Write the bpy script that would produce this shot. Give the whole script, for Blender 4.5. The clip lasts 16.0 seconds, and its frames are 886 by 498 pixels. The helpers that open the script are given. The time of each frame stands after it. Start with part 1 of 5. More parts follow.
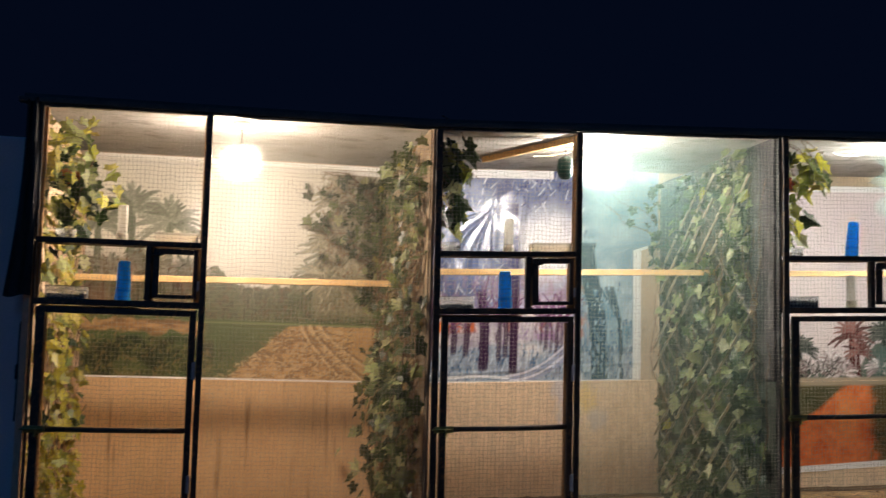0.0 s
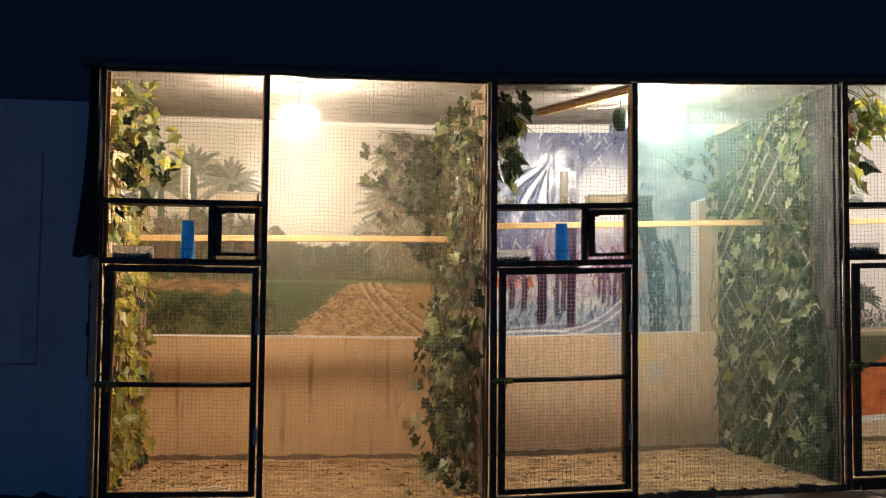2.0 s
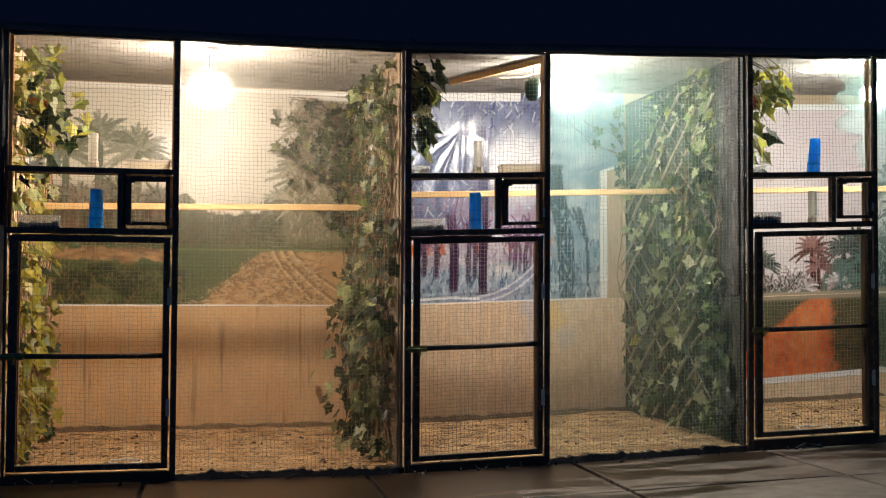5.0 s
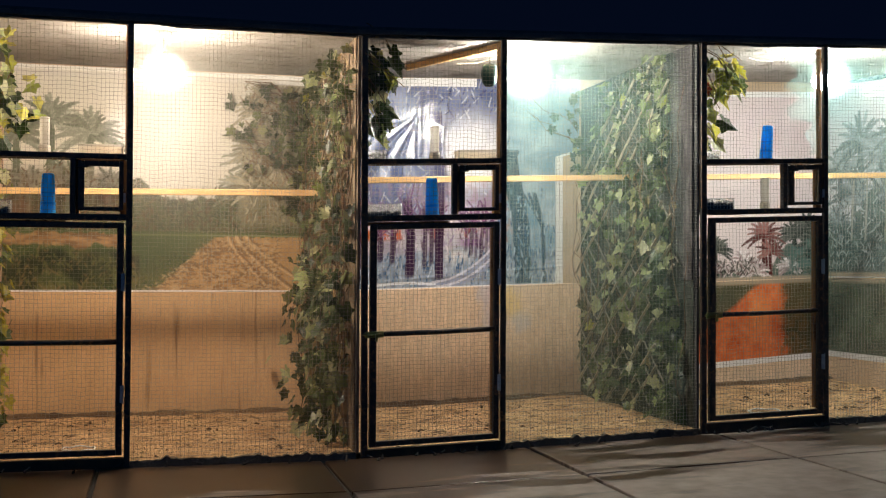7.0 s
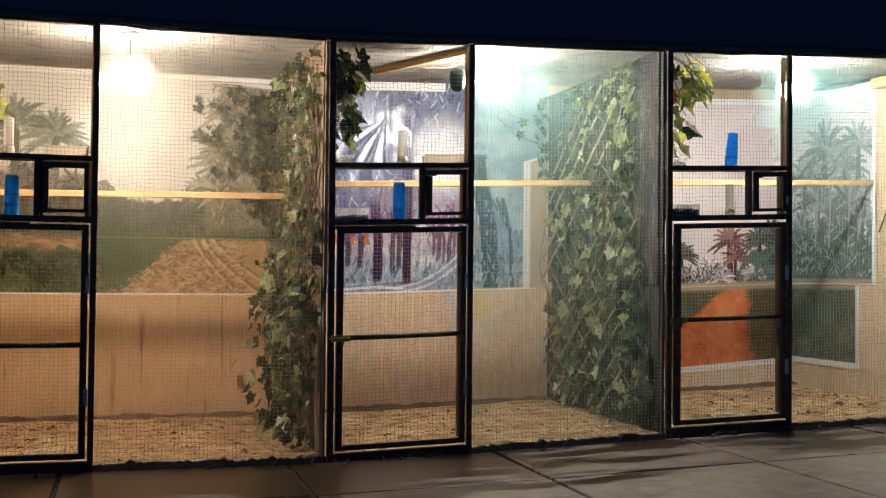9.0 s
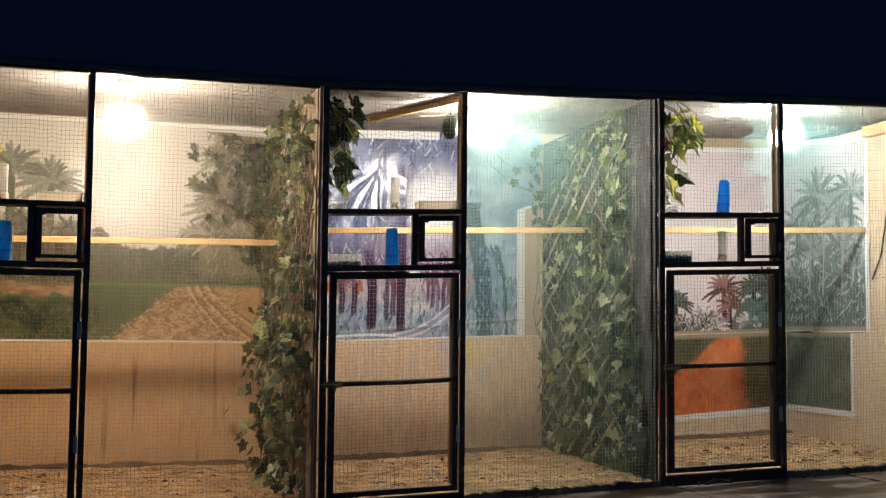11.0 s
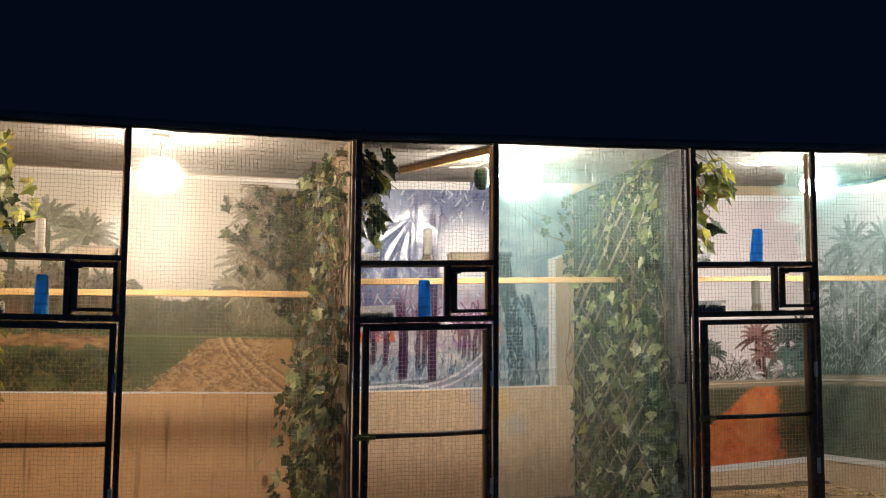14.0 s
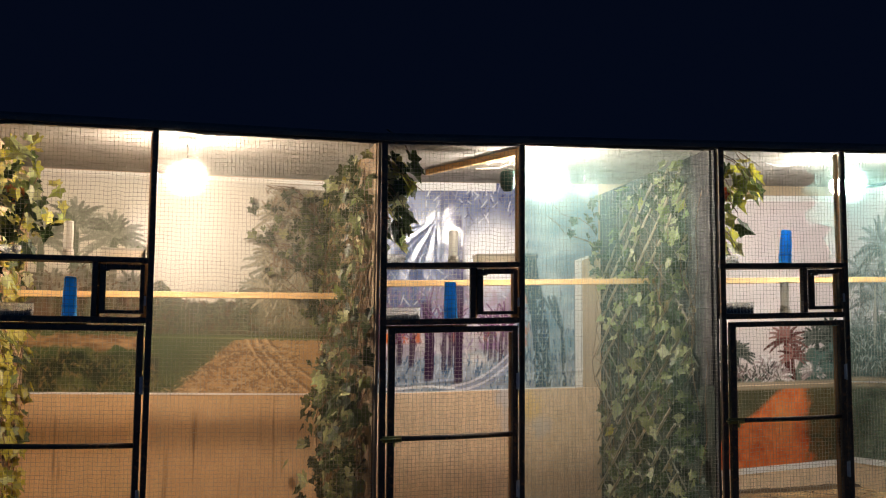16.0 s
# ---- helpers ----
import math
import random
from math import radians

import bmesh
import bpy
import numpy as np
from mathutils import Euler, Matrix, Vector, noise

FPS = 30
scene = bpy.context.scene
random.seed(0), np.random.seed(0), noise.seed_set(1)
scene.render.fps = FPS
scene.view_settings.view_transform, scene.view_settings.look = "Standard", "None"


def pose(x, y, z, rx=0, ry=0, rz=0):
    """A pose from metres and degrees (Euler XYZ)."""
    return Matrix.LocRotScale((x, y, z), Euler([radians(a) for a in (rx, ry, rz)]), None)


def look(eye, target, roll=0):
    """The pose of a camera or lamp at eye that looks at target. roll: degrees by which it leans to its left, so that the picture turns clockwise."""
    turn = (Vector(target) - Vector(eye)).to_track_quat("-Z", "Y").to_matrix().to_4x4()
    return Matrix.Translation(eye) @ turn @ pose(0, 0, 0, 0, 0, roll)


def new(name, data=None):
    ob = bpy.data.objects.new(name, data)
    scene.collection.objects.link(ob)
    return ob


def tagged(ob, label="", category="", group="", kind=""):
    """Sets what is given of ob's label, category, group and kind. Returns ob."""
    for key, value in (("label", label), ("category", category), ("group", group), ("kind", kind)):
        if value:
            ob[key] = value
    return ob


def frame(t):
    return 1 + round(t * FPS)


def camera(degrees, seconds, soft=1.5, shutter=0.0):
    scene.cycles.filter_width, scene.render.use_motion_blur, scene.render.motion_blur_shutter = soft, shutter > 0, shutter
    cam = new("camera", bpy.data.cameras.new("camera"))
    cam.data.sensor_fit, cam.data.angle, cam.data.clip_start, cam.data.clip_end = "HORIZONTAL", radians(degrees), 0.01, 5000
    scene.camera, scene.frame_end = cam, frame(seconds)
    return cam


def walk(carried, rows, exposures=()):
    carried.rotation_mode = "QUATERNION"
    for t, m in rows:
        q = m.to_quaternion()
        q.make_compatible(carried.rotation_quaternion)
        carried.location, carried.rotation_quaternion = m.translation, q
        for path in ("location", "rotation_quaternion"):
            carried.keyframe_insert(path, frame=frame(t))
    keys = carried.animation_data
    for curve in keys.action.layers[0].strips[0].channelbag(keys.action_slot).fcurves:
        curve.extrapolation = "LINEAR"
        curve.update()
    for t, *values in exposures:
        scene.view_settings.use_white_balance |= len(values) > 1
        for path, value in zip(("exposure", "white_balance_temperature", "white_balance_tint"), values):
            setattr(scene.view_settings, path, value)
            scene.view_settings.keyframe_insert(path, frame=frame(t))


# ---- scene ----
cam = camera(43.1, 16.0, soft=1.1, shutter=0.5)
PATH = [
    (0, (0.073, -7.096, 1.213), (0.421, -5.137, 1.41), 1.5),
    (0.5, (0.081, -7.131, 1.162), (0.344, -5.155, 1.329), 1.2),
    (1, (0.062, -7.152, 1.182), (0.31, -5.174, 1.337), 1.1),
    (1.5, (0.064, -7.155, 1.172), (0.307, -5.174, 1.31), 0.8),
    (2, (0.067, -7.165, 1.146), (0.316, -5.184, 1.276), 0.6),
    (2.5, (0.028, -7.175, 1.158), (0.297, -5.197, 1.276), 0.5),
    (3, (0.047, -7.189, 1.175), (0.338, -5.213, 1.274), 0.4),
    (3.5, (0.055, -7.195, 1.182), (0.382, -5.223, 1.265), 0.3),
    (4, (0.031, -7.183, 1.165), (0.392, -5.217, 1.245), 0.3),
    (6.5, (0.002, -7.174, 1.184), (0.477, -5.232, 1.23), 0.3),
    (7, (0.0, -7.181, 1.181), (0.493, -5.243, 1.222), 0.3),
    (7.5, (-0.001, -7.178, 1.194), (0.512, -5.246, 1.227), 0.3),
    (8, (0.009, -7.186, 1.193), (0.537, -5.257, 1.224), 0.4),
    (10.5, (0.015, -7.197, 1.147), (0.569, -5.279, 1.265), 0.5),
    (11, (0.052, -7.213, 1.144), (0.597, -5.294, 1.285), 0.6),
    (11.5, (0.053, -7.22, 1.157), (0.598, -5.302, 1.313), 0.7),
    (12, (0.025, -7.223, 1.166), (0.568, -5.307, 1.348), 0.7),
    (12.5, (0.003, -7.232, 1.184), (0.536, -5.314, 1.377), 0.6),
    (13, (0.004, -7.226, 1.166), (0.526, -5.307, 1.375), 0.6),
    (13.5, (0.03, -7.217, 1.192), (0.545, -5.296, 1.4), 0.6),
    (14, (0.012, -7.211, 1.175), (0.509, -5.286, 1.398), 0.4),
    (14.5, (0.021, -7.21, 1.221), (0.495, -5.279, 1.437), 0.5),
    (15, (0.004, -7.205, 1.206), (0.472, -5.273, 1.427), 0.5),
    (15.5, (0.017, -7.198, 1.213), (0.479, -5.264, 1.431), 0.5),
    (16, (0.019, -7.201, 1.195), (0.47, -5.265, 1.416), 0.5),
]
walk(cam, [(t, look(eye, target, roll)) for t, eye, target, roll in PATH], [(0, -0.05, 6600, 13), (1, 0.05, 6750, 12), (2, 0.05, 7000, 12), (4, 0, 6600, 11), (8, 0, 6500, 11), (11.5, -0.1, 6500, 12), (16, -0.1, 6800, 13)])

# ---- light: a dark night sky, an added blue fill from behind the camera, three bulbs in the cages ----
world = bpy.data.worlds.new("night")
scene.world = world
world.use_nodes = True
world.node_tree.nodes["Background"].inputs["Color"].default_value = (0.12, 0.30, 1.0, 1)
world.node_tree.nodes["Background"].inputs["Strength"].default_value = 0.0095
# added blue fill without a visible source, brightens the neighbour wall
blue_fill = new("blue_fill_light", bpy.data.lights.new("blue_fill_light", "SUN"))
blue_fill.data.energy, blue_fill.data.angle, blue_fill.data.color = 0.165, radians(20), (0.05, 0.34, 1.0)
blue_fill.matrix_world = look((-6, -9, 8), (-2, 0, 0.5))
BULB_WARM, BULB_COOL, BULB_END = 870.0, 890.0, 820.0

# ---- ground slope and cage plan ----
CAGES = [
    # left post, right post, far partition face; heights of the rails
    dict(x0=-1.165, x1=-0.172, xr=1.215, shelf=1.88, rail=1.506, door=1.474, mid=0.742, hang=0.05, div=-0.504),
    dict(x0=1.289, x1=2.240, xr=3.640, shelf=1.895, rail=1.522, door=1.486, mid=0.772, hang=0.045, div=1.902),
    dict(x0=3.706, x1=4.674, xr=6.150, shelf=1.878, rail=1.522, door=1.482, mid=0.800, hang=0.06, div=4.350),
]
TOP, DEPTH = 2.715, 2.25


def rise(x):
    """The yard and the cages climb gently past the first cage."""
    return 0.036 * min(max(0.0, x - 1.3), 9.0)


# ---- materials ----
def material(name):
    m = bpy.data.materials.new(name)
    m.use_nodes = True
    return m, m.node_tree.nodes, m.node_tree.links, m.node_tree.nodes["Principled BSDF"]


def rgb(c):
    return (c[0], c[1], c[2], 1.0)


def surface(name, a, b, rough=0.7, metal=0.0, scale=3.0, fine=60.0, bump=0.15, stain=None, streak=1.0, rough_var=0.1, dist=0.01, spread=0.3, runs=0.0, drips=None, smears=()):
    """A worn surface: two tones in large patches, fine grain, an optional third stain colour, optional fine runs down the face."""
    m, n, l, p = material(name)
    geo = n.new("ShaderNodeNewGeometry")
    mp = n.new("ShaderNodeMapping")
    mp.inputs["Scale"].default_value = (1, 1, 1.0 / streak)
    l.new(geo.outputs["Position"], mp.inputs["Vector"])
    big = n.new("ShaderNodeTexNoise")
    big.inputs["Scale"].default_value, big.inputs["Detail"].default_value = scale, 6
    small = n.new("ShaderNodeTexNoise")
    small.inputs["Scale"].default_value, small.inputs["Detail"].default_value = fine, 4
    l.new(mp.outputs[0], big.inputs["Vector"])
    l.new(geo.outputs["Position"], small.inputs["Vector"])
    ramp = n.new("ShaderNodeMapRange")
    ramp.inputs["From Min"].default_value, ramp.inputs["From Max"].default_value = 0.5 - spread / 2, 0.5 + spread / 2
    l.new(big.outputs["Fac"], ramp.inputs["Value"])
    mix = n.new("ShaderNodeMixRGB")
    mix.inputs["Color1"].default_value, mix.inputs["Color2"].default_value = rgb(a), rgb(b)
    l.new(ramp.outputs[0], mix.inputs["Fac"])
    out = mix.outputs[0]
    grain = n.new("ShaderNodeMixRGB")
    grain.blend_type = "OVERLAY"
    grain.inputs["Fac"].default_value = 0.35
    l.new(out, grain.inputs["Color1"])
    l.new(small.outputs["Fac"], grain.inputs["Color2"])
    out = grain.outputs[0]
    if stain:
        third = n.new("ShaderNodeTexNoise")
        third.inputs["Scale"].default_value, third.inputs["Detail"].default_value = scale * 2.3, 8
        l.new(mp.outputs[0], third.inputs["Vector"])
        cut = n.new("ShaderNodeMapRange")
        cut.inputs["From Min"].default_value, cut.inputs["From Max"].default_value = 0.55, 0.68
        l.new(third.outputs["Fac"], cut.inputs["Value"])
        add = n.new("ShaderNodeMixRGB")
        add.inputs["Color2"].default_value = rgb(stain)
        l.new(cut.outputs[0], add.inputs["Fac"])
        l.new(out, add.inputs["Color1"])
        out = add.outputs[0]
    if runs:
        for size, tall in ((26.0, 0.12), (34.0, 0.8)):
            lines = n.new("ShaderNodeMapping")
            lines.inputs["Scale"].default_value = (size, size, size * tall)
            l.new(geo.outputs["Position"], lines.inputs["Vector"])
            drip = n.new("ShaderNodeTexNoise")
            drip.inputs["Scale"].default_value, drip.inputs["Detail"].default_value = 1.0, 5
            l.new(lines.outputs[0], drip.inputs["Vector"])
            deep = n.new("ShaderNodeMapRange")
            deep.inputs["From Min"].default_value, deep.inputs["From Max"].default_value = 0.34, 0.66
            deep.inputs["To Min"].default_value, deep.inputs["To Max"].default_value = 1.0 - runs, 1.0 + 0.6 * runs
            l.new(drip.outputs["Fac"], deep.inputs["Value"])
            worn = n.new("ShaderNodeMixRGB")
            worn.blend_type = "MULTIPLY"
            worn.inputs["Fac"].default_value = 1.0
            l.new(out, worn.inputs["Color1"])
            l.new(deep.outputs[0], worn.inputs["Color2"])
            out = worn.outputs[0]
    if drips:
        # few, narrow, dark water marks down the face
        lines = n.new("ShaderNodeMapping")
        lines.inputs["Scale"].default_value = (17.0, 17.0, 0.9)
        l.new(geo.outputs["Position"], lines.inputs["Vector"])
        drip = n.new("ShaderNodeTexNoise")
        drip.inputs["Scale"].default_value, drip.inputs["Detail"].default_value = 1.0, 3
        l.new(lines.outputs[0], drip.inputs["Vector"])
        cut = n.new("ShaderNodeMapRange")
        cut.inputs["From Min"].default_value, cut.inputs["From Max"].default_value = 0.62, 0.72
        cut.inputs["To Max"].default_value = 0.8
        l.new(drip.outputs["Fac"], cut.inputs["Value"])
        add = n.new("ShaderNodeMixRGB")
        add.inputs["Color2"].default_value = rgb(drips)
        l.new(cut.outputs[0], add.inputs["Fac"])
        l.new(out, add.inputs["Color1"])
        out = add.outputs[0]
    for (sx, sz), size, tint in smears:
        # a dab of dried paint, brushed thin towards its rim
        away = n.new("ShaderNodeVectorMath")
        away.operation = "SUBTRACT"
        away.inputs[1].default_value = (sx, DEPTH - 0.03, sz + 0.036 * (sx - 1.3))
        l.new(geo.outputs["Position"], away.inputs[0])
        far = n.new("ShaderNodeVectorMath")
        far.operation = "LENGTH"
        l.new(away.outputs[0], far.inputs[0])
        ring = n.new("ShaderNodeMapRange")
        ring.inputs["From Min"].default_value, ring.inputs["From Max"].default_value = size * 1.5, 0.0
        l.new(far.outputs["Value"], ring.inputs["Value"])
        brush = n.new("ShaderNodeMapping")
        brush.inputs["Scale"].default_value = (30.0, 30.0, 9.0)
        l.new(geo.outputs["Position"], brush.inputs["Vector"])
        dab = n.new("ShaderNodeTexNoise")
        dab.inputs["Scale"].default_value, dab.inputs["Detail"].default_value = 1.0, 5
        l.new(brush.outputs[0], dab.inputs["Vector"])
        both = n.new("ShaderNodeMath")
        both.operation = "MULTIPLY"
        l.new(ring.outputs[0], both.inputs[0])
        l.new(dab.outputs["Fac"], both.inputs[1])
        cut = n.new("ShaderNodeMapRange")
        cut.inputs["From Min"].default_value, cut.inputs["From Max"].default_value = 0.16, 0.38
        cut.inputs["To Max"].default_value = 0.48
        l.new(both.outputs[0], cut.inputs["Value"])
        add = n.new("ShaderNodeMixRGB")
        add.inputs["Color2"].default_value = rgb(tint)
        l.new(cut.outputs[0], add.inputs["Fac"])
        l.new(out, add.inputs["Color1"])
        out = add.outputs[0]
    l.new(out, p.inputs["Base Color"])
    rr = n.new("ShaderNodeMapRange")
    rr.inputs["To Min"].default_value, rr.inputs["To Max"].default_value = max(0.02, rough - rough_var), min(1, rough + rough_var)
    l.new(big.outputs["Fac"], rr.inputs["Value"])
    l.new(rr.outputs[0], p.inputs["Roughness"])
    p.inputs["Metallic"].default_value = metal
    bp = n.new("ShaderNodeBump")
    bp.inputs["Strength"].default_value, bp.inputs["Distance"].default_value = bump, dist
    l.new(small.outputs["Fac"], bp.inputs["Height"])
    l.new(bp.outputs[0], p.inputs["Normal"])
    return m


def leaf_material(name, tones, island=False):
    m, n, l, p = material(name)
    info = n.new("ShaderNodeNewGeometry" if island else "ShaderNodeObjectInfo")
    ramp = n.new("ShaderNodeValToRGB")
    els = ramp.color_ramp.elements
    els[0].color, els[1].color = rgb(tones[0]), rgb(tones[-1])
    for k, tone in enumerate(tones[1:-1]):
        els.new((k + 1) / (len(tones) - 1)).color = rgb(tone)
    l.new(info.outputs["Random Per Island" if island else "Random"], ramp.inputs["Fac"])
    geo = n.new("ShaderNodeNewGeometry")
    vein = n.new("ShaderNodeTexNoise")
    vein.inputs["Scale"].default_value = 45
    l.new(geo.outputs["Position"], vein.inputs["Vector"])
    grain = n.new("ShaderNodeMixRGB")
    grain.blend_type = "OVERLAY"
    grain.inputs["Fac"].default_value = 0.5
    l.new(ramp.outputs[0], grain.inputs["Color1"])
    l.new(vein.outputs["Fac"], grain.inputs["Color2"])
    l.new(grain.outputs[0], p.inputs["Base Color"])
    p.inputs["Roughness"].default_value = 0.45
    tr = n.new("ShaderNodeBsdfTranslucent")
    l.new(grain.outputs[0], tr.inputs["Color"])
    mix = n.new("ShaderNodeMixShader")
    mix.inputs["Fac"].default_value = 0.5
    l.new(p.outputs[0], mix.inputs[1])
    l.new(tr.outputs[0], mix.inputs[2])
    l.new(mix.outputs[0], n["Material Output"].inputs["Surface"])
    return m


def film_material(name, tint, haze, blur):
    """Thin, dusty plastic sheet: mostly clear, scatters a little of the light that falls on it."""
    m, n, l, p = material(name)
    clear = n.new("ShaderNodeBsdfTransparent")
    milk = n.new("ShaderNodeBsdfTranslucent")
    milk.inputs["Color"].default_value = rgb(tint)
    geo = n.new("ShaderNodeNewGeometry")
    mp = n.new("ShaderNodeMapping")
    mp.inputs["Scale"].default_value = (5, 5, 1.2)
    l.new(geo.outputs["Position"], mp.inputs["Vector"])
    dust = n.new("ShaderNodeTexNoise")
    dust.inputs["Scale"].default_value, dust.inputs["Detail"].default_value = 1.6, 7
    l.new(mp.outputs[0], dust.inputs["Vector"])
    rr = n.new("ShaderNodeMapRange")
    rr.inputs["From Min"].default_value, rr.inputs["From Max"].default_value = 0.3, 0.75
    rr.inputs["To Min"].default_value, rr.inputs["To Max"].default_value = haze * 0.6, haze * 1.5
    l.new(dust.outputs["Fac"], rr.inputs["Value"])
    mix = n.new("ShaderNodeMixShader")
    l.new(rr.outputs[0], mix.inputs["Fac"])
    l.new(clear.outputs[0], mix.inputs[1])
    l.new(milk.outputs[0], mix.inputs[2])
    # wide scatter lobe added to make a halo round the bulbs
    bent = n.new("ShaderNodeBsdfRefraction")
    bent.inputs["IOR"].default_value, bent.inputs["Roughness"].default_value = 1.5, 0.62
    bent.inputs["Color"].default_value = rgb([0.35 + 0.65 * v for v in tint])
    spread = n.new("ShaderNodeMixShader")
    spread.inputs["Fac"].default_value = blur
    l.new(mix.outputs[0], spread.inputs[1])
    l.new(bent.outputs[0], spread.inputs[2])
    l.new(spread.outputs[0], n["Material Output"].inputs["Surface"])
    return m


def plastic(name, color, rough=0.3, clear=0.0, soft=0.0):
    m, n, l, p = material(name)
    p.inputs["Base Color"].default_value = rgb(color)
    p.inputs["Roughness"].default_value = rough
    geo = n.new("ShaderNodeNewGeometry")
    t = n.new("ShaderNodeTexNoise")
    t.inputs["Scale"].default_value = 40
    l.new(geo.outputs["Position"], t.inputs["Vector"])
    rr = n.new("ShaderNodeMapRange")
    rr.inputs["To Min"].default_value, rr.inputs["To Max"].default_value = rough * 0.7, min(1, rough * 1.6)
    l.new(t.outputs["Fac"], rr.inputs["Value"])
    l.new(rr.outputs[0], p.inputs["Roughness"])
    last = p.outputs[0]
    if soft:
        tr = n.new("ShaderNodeBsdfTranslucent")
        tr.inputs["Color"].default_value = rgb(color)
        mix = n.new("ShaderNodeMixShader")
        mix.inputs["Fac"].default_value = soft
        l.new(last, mix.inputs[1])
        l.new(tr.outputs[0], mix.inputs[2])
        last = mix.outputs[0]
    if clear:
        tp = n.new("ShaderNodeBsdfTransparent")
        mix = n.new("ShaderNodeMixShader")
        mix.inputs["Fac"].default_value = clear
        l.new(last, mix.inputs[1])
        l.new(tp.outputs[0], mix.inputs[2])
        last = mix.outputs[0]
    l.new(last, n["Material Output"].inputs["Surface"])
    return m


def glowing(name, color, strength):
    m, n, l, p = material(name)
    e = n.new("ShaderNodeEmission")
    e.inputs["Color"].default_value, e.inputs["Strength"].default_value = rgb(color), strength
    l.new(e.outputs[0], n["Material Output"].inputs["Surface"])
    return m


def printed(name, rough=0.24):
    m, n, l, p = material(name)
    c = n.new("ShaderNodeAttribute")
    c.attribute_name = "print"
    l.new(c.outputs["Color"], p.inputs["Base Color"])
    geo = n.new("ShaderNodeNewGeometry")
    t = n.new("ShaderNodeTexNoise")
    t.inputs["Scale"].default_value, t.inputs["Detail"].default_value = 5, 5
    l.new(geo.outputs["Position"], t.inputs["Vector"])
    bp = n.new("ShaderNodeBump")
    bp.inputs["Strength"].default_value, bp.inputs["Distance"].default_value = 0.12, 0.03
    l.new(t.outputs["Fac"], bp.inputs["Height"])
    l.new(bp.outputs[0], p.inputs["Normal"])
    p.inputs["Roughness"].default_value = rough
    return m


def slab_material():
    """Concrete paving, dry and pale in patches, wet, brown and shiny towards the cages."""
    m, n, l, p = material("damp_concrete_slab")
    geo = n.new("ShaderNodeNewGeometry")
    mp = n.new("ShaderNodeMapping")
    mp.inputs["Scale"].default_value = (0.55, 2.3, 1)
    l.new(geo.outputs["Position"], mp.inputs["Vector"])
    wet = n.new("ShaderNodeTexNoise")
    wet.inputs["Scale"].default_value, wet.inputs["Detail"].default_value = 2.2, 12
    wet.inputs["Roughness"].default_value = 0.58
    l.new(mp.outputs[0], wet.inputs["Vector"])
    xyz = n.new("ShaderNodeSeparateXYZ")
    l.new(geo.outputs["Position"], xyz.inputs[0])
    total = wet.outputs["Fac"]
    for axis, lo, hi, at_lo, at_hi in (("Y", -3.6, -0.25, -0.30, 0.10), ("X", 1.4, 3.0, 0.09, -0.06)):
        near = n.new("ShaderNodeMapRange")
        near.inputs["From Min"].default_value, near.inputs["From Max"].default_value = lo, hi
        near.inputs["To Min"].default_value, near.inputs["To Max"].default_value = at_lo, at_hi
        l.new(xyz.outputs[axis], near.inputs["Value"])
        add = n.new("ShaderNodeMath")
        l.new(total, add.inputs[0])
        l.new(near.outputs[0], add.inputs[1])
        total = add.outputs[0]
    cut = n.new("ShaderNodeMapRange")
    cut.inputs["From Min"].default_value, cut.inputs["From Max"].default_value = 0.47, 0.53
    l.new(total, cut.inputs["Value"])
    dry = n.new("ShaderNodeTexNoise")
    dry.inputs["Scale"].default_value, dry.inputs["Detail"].default_value = 9, 8
    l.new(geo.outputs["Position"], dry.inputs["Vector"])
    tone = n.new("ShaderNodeMixRGB")
    tone.inputs["Color1"].default_value, tone.inputs["Color2"].default_value = (0.155, 0.124, 0.098, 1), (0.40, 0.335, 0.275, 1)
    l.new(dry.outputs["Fac"], tone.inputs["Fac"])
    col = n.new("ShaderNodeMixRGB")
    col.inputs["Color2"].default_value = (0.056, 0.035, 0.021, 1)
    l.new(cut.outputs[0], col.inputs["Fac"])
    l.new(tone.outputs[0], col.inputs["Color1"])
    l.new(col.outputs[0], p.inputs["Base Color"])
    gloss = n.new("ShaderNodeMapRange")
    gloss.inputs["To Min"].default_value, gloss.inputs["To Max"].default_value = 0.62, 0.30
    l.new(cut.outputs[0], gloss.inputs["Value"])
    l.new(gloss.outputs[0], p.inputs["Roughness"])
    p.inputs["Specular IOR Level"].default_value = 0.27
    grain = n.new("ShaderNodeTexNoise")
    grain.inputs["Scale"].default_value = 90
    l.new(geo.outputs["Position"], grain.inputs["Vector"])
    bp = n.new("ShaderNodeBump")
    bp.inputs["Strength"].default_value, bp.inputs["Distance"].default_value = 0.2, 0.006
    l.new(grain.outputs["Fac"], bp.inputs["Height"])
    l.new(bp.outputs[0], p.inputs["Normal"])
    return m


STEEL = surface("black_painted_steel", (0.034, 0.030, 0.028), (0.085, 0.058, 0.042), 0.42, 0.0, 14, 140, 0.4, stain=(0.20, 0.105, 0.048), rough_var=0.2)
RUST = surface("rusty_dark_wood", (0.05, 0.03, 0.018), (0.10, 0.055, 0.025), 0.8, 0.0, 8, 90, 0.4)
WIRE = surface("galvanised_wire", (0.19, 0.18, 0.155), (0.32, 0.30, 0.26), 0.5, 0.25, 6, 80, 0.1)
LINER = surface("brown_liner", (0.34, 0.18, 0.07), (0.50, 0.29, 0.12), 0.7, 0.0, 9, 130, 0.4, stain=(0.10, 0.05, 0.022), streak=4)
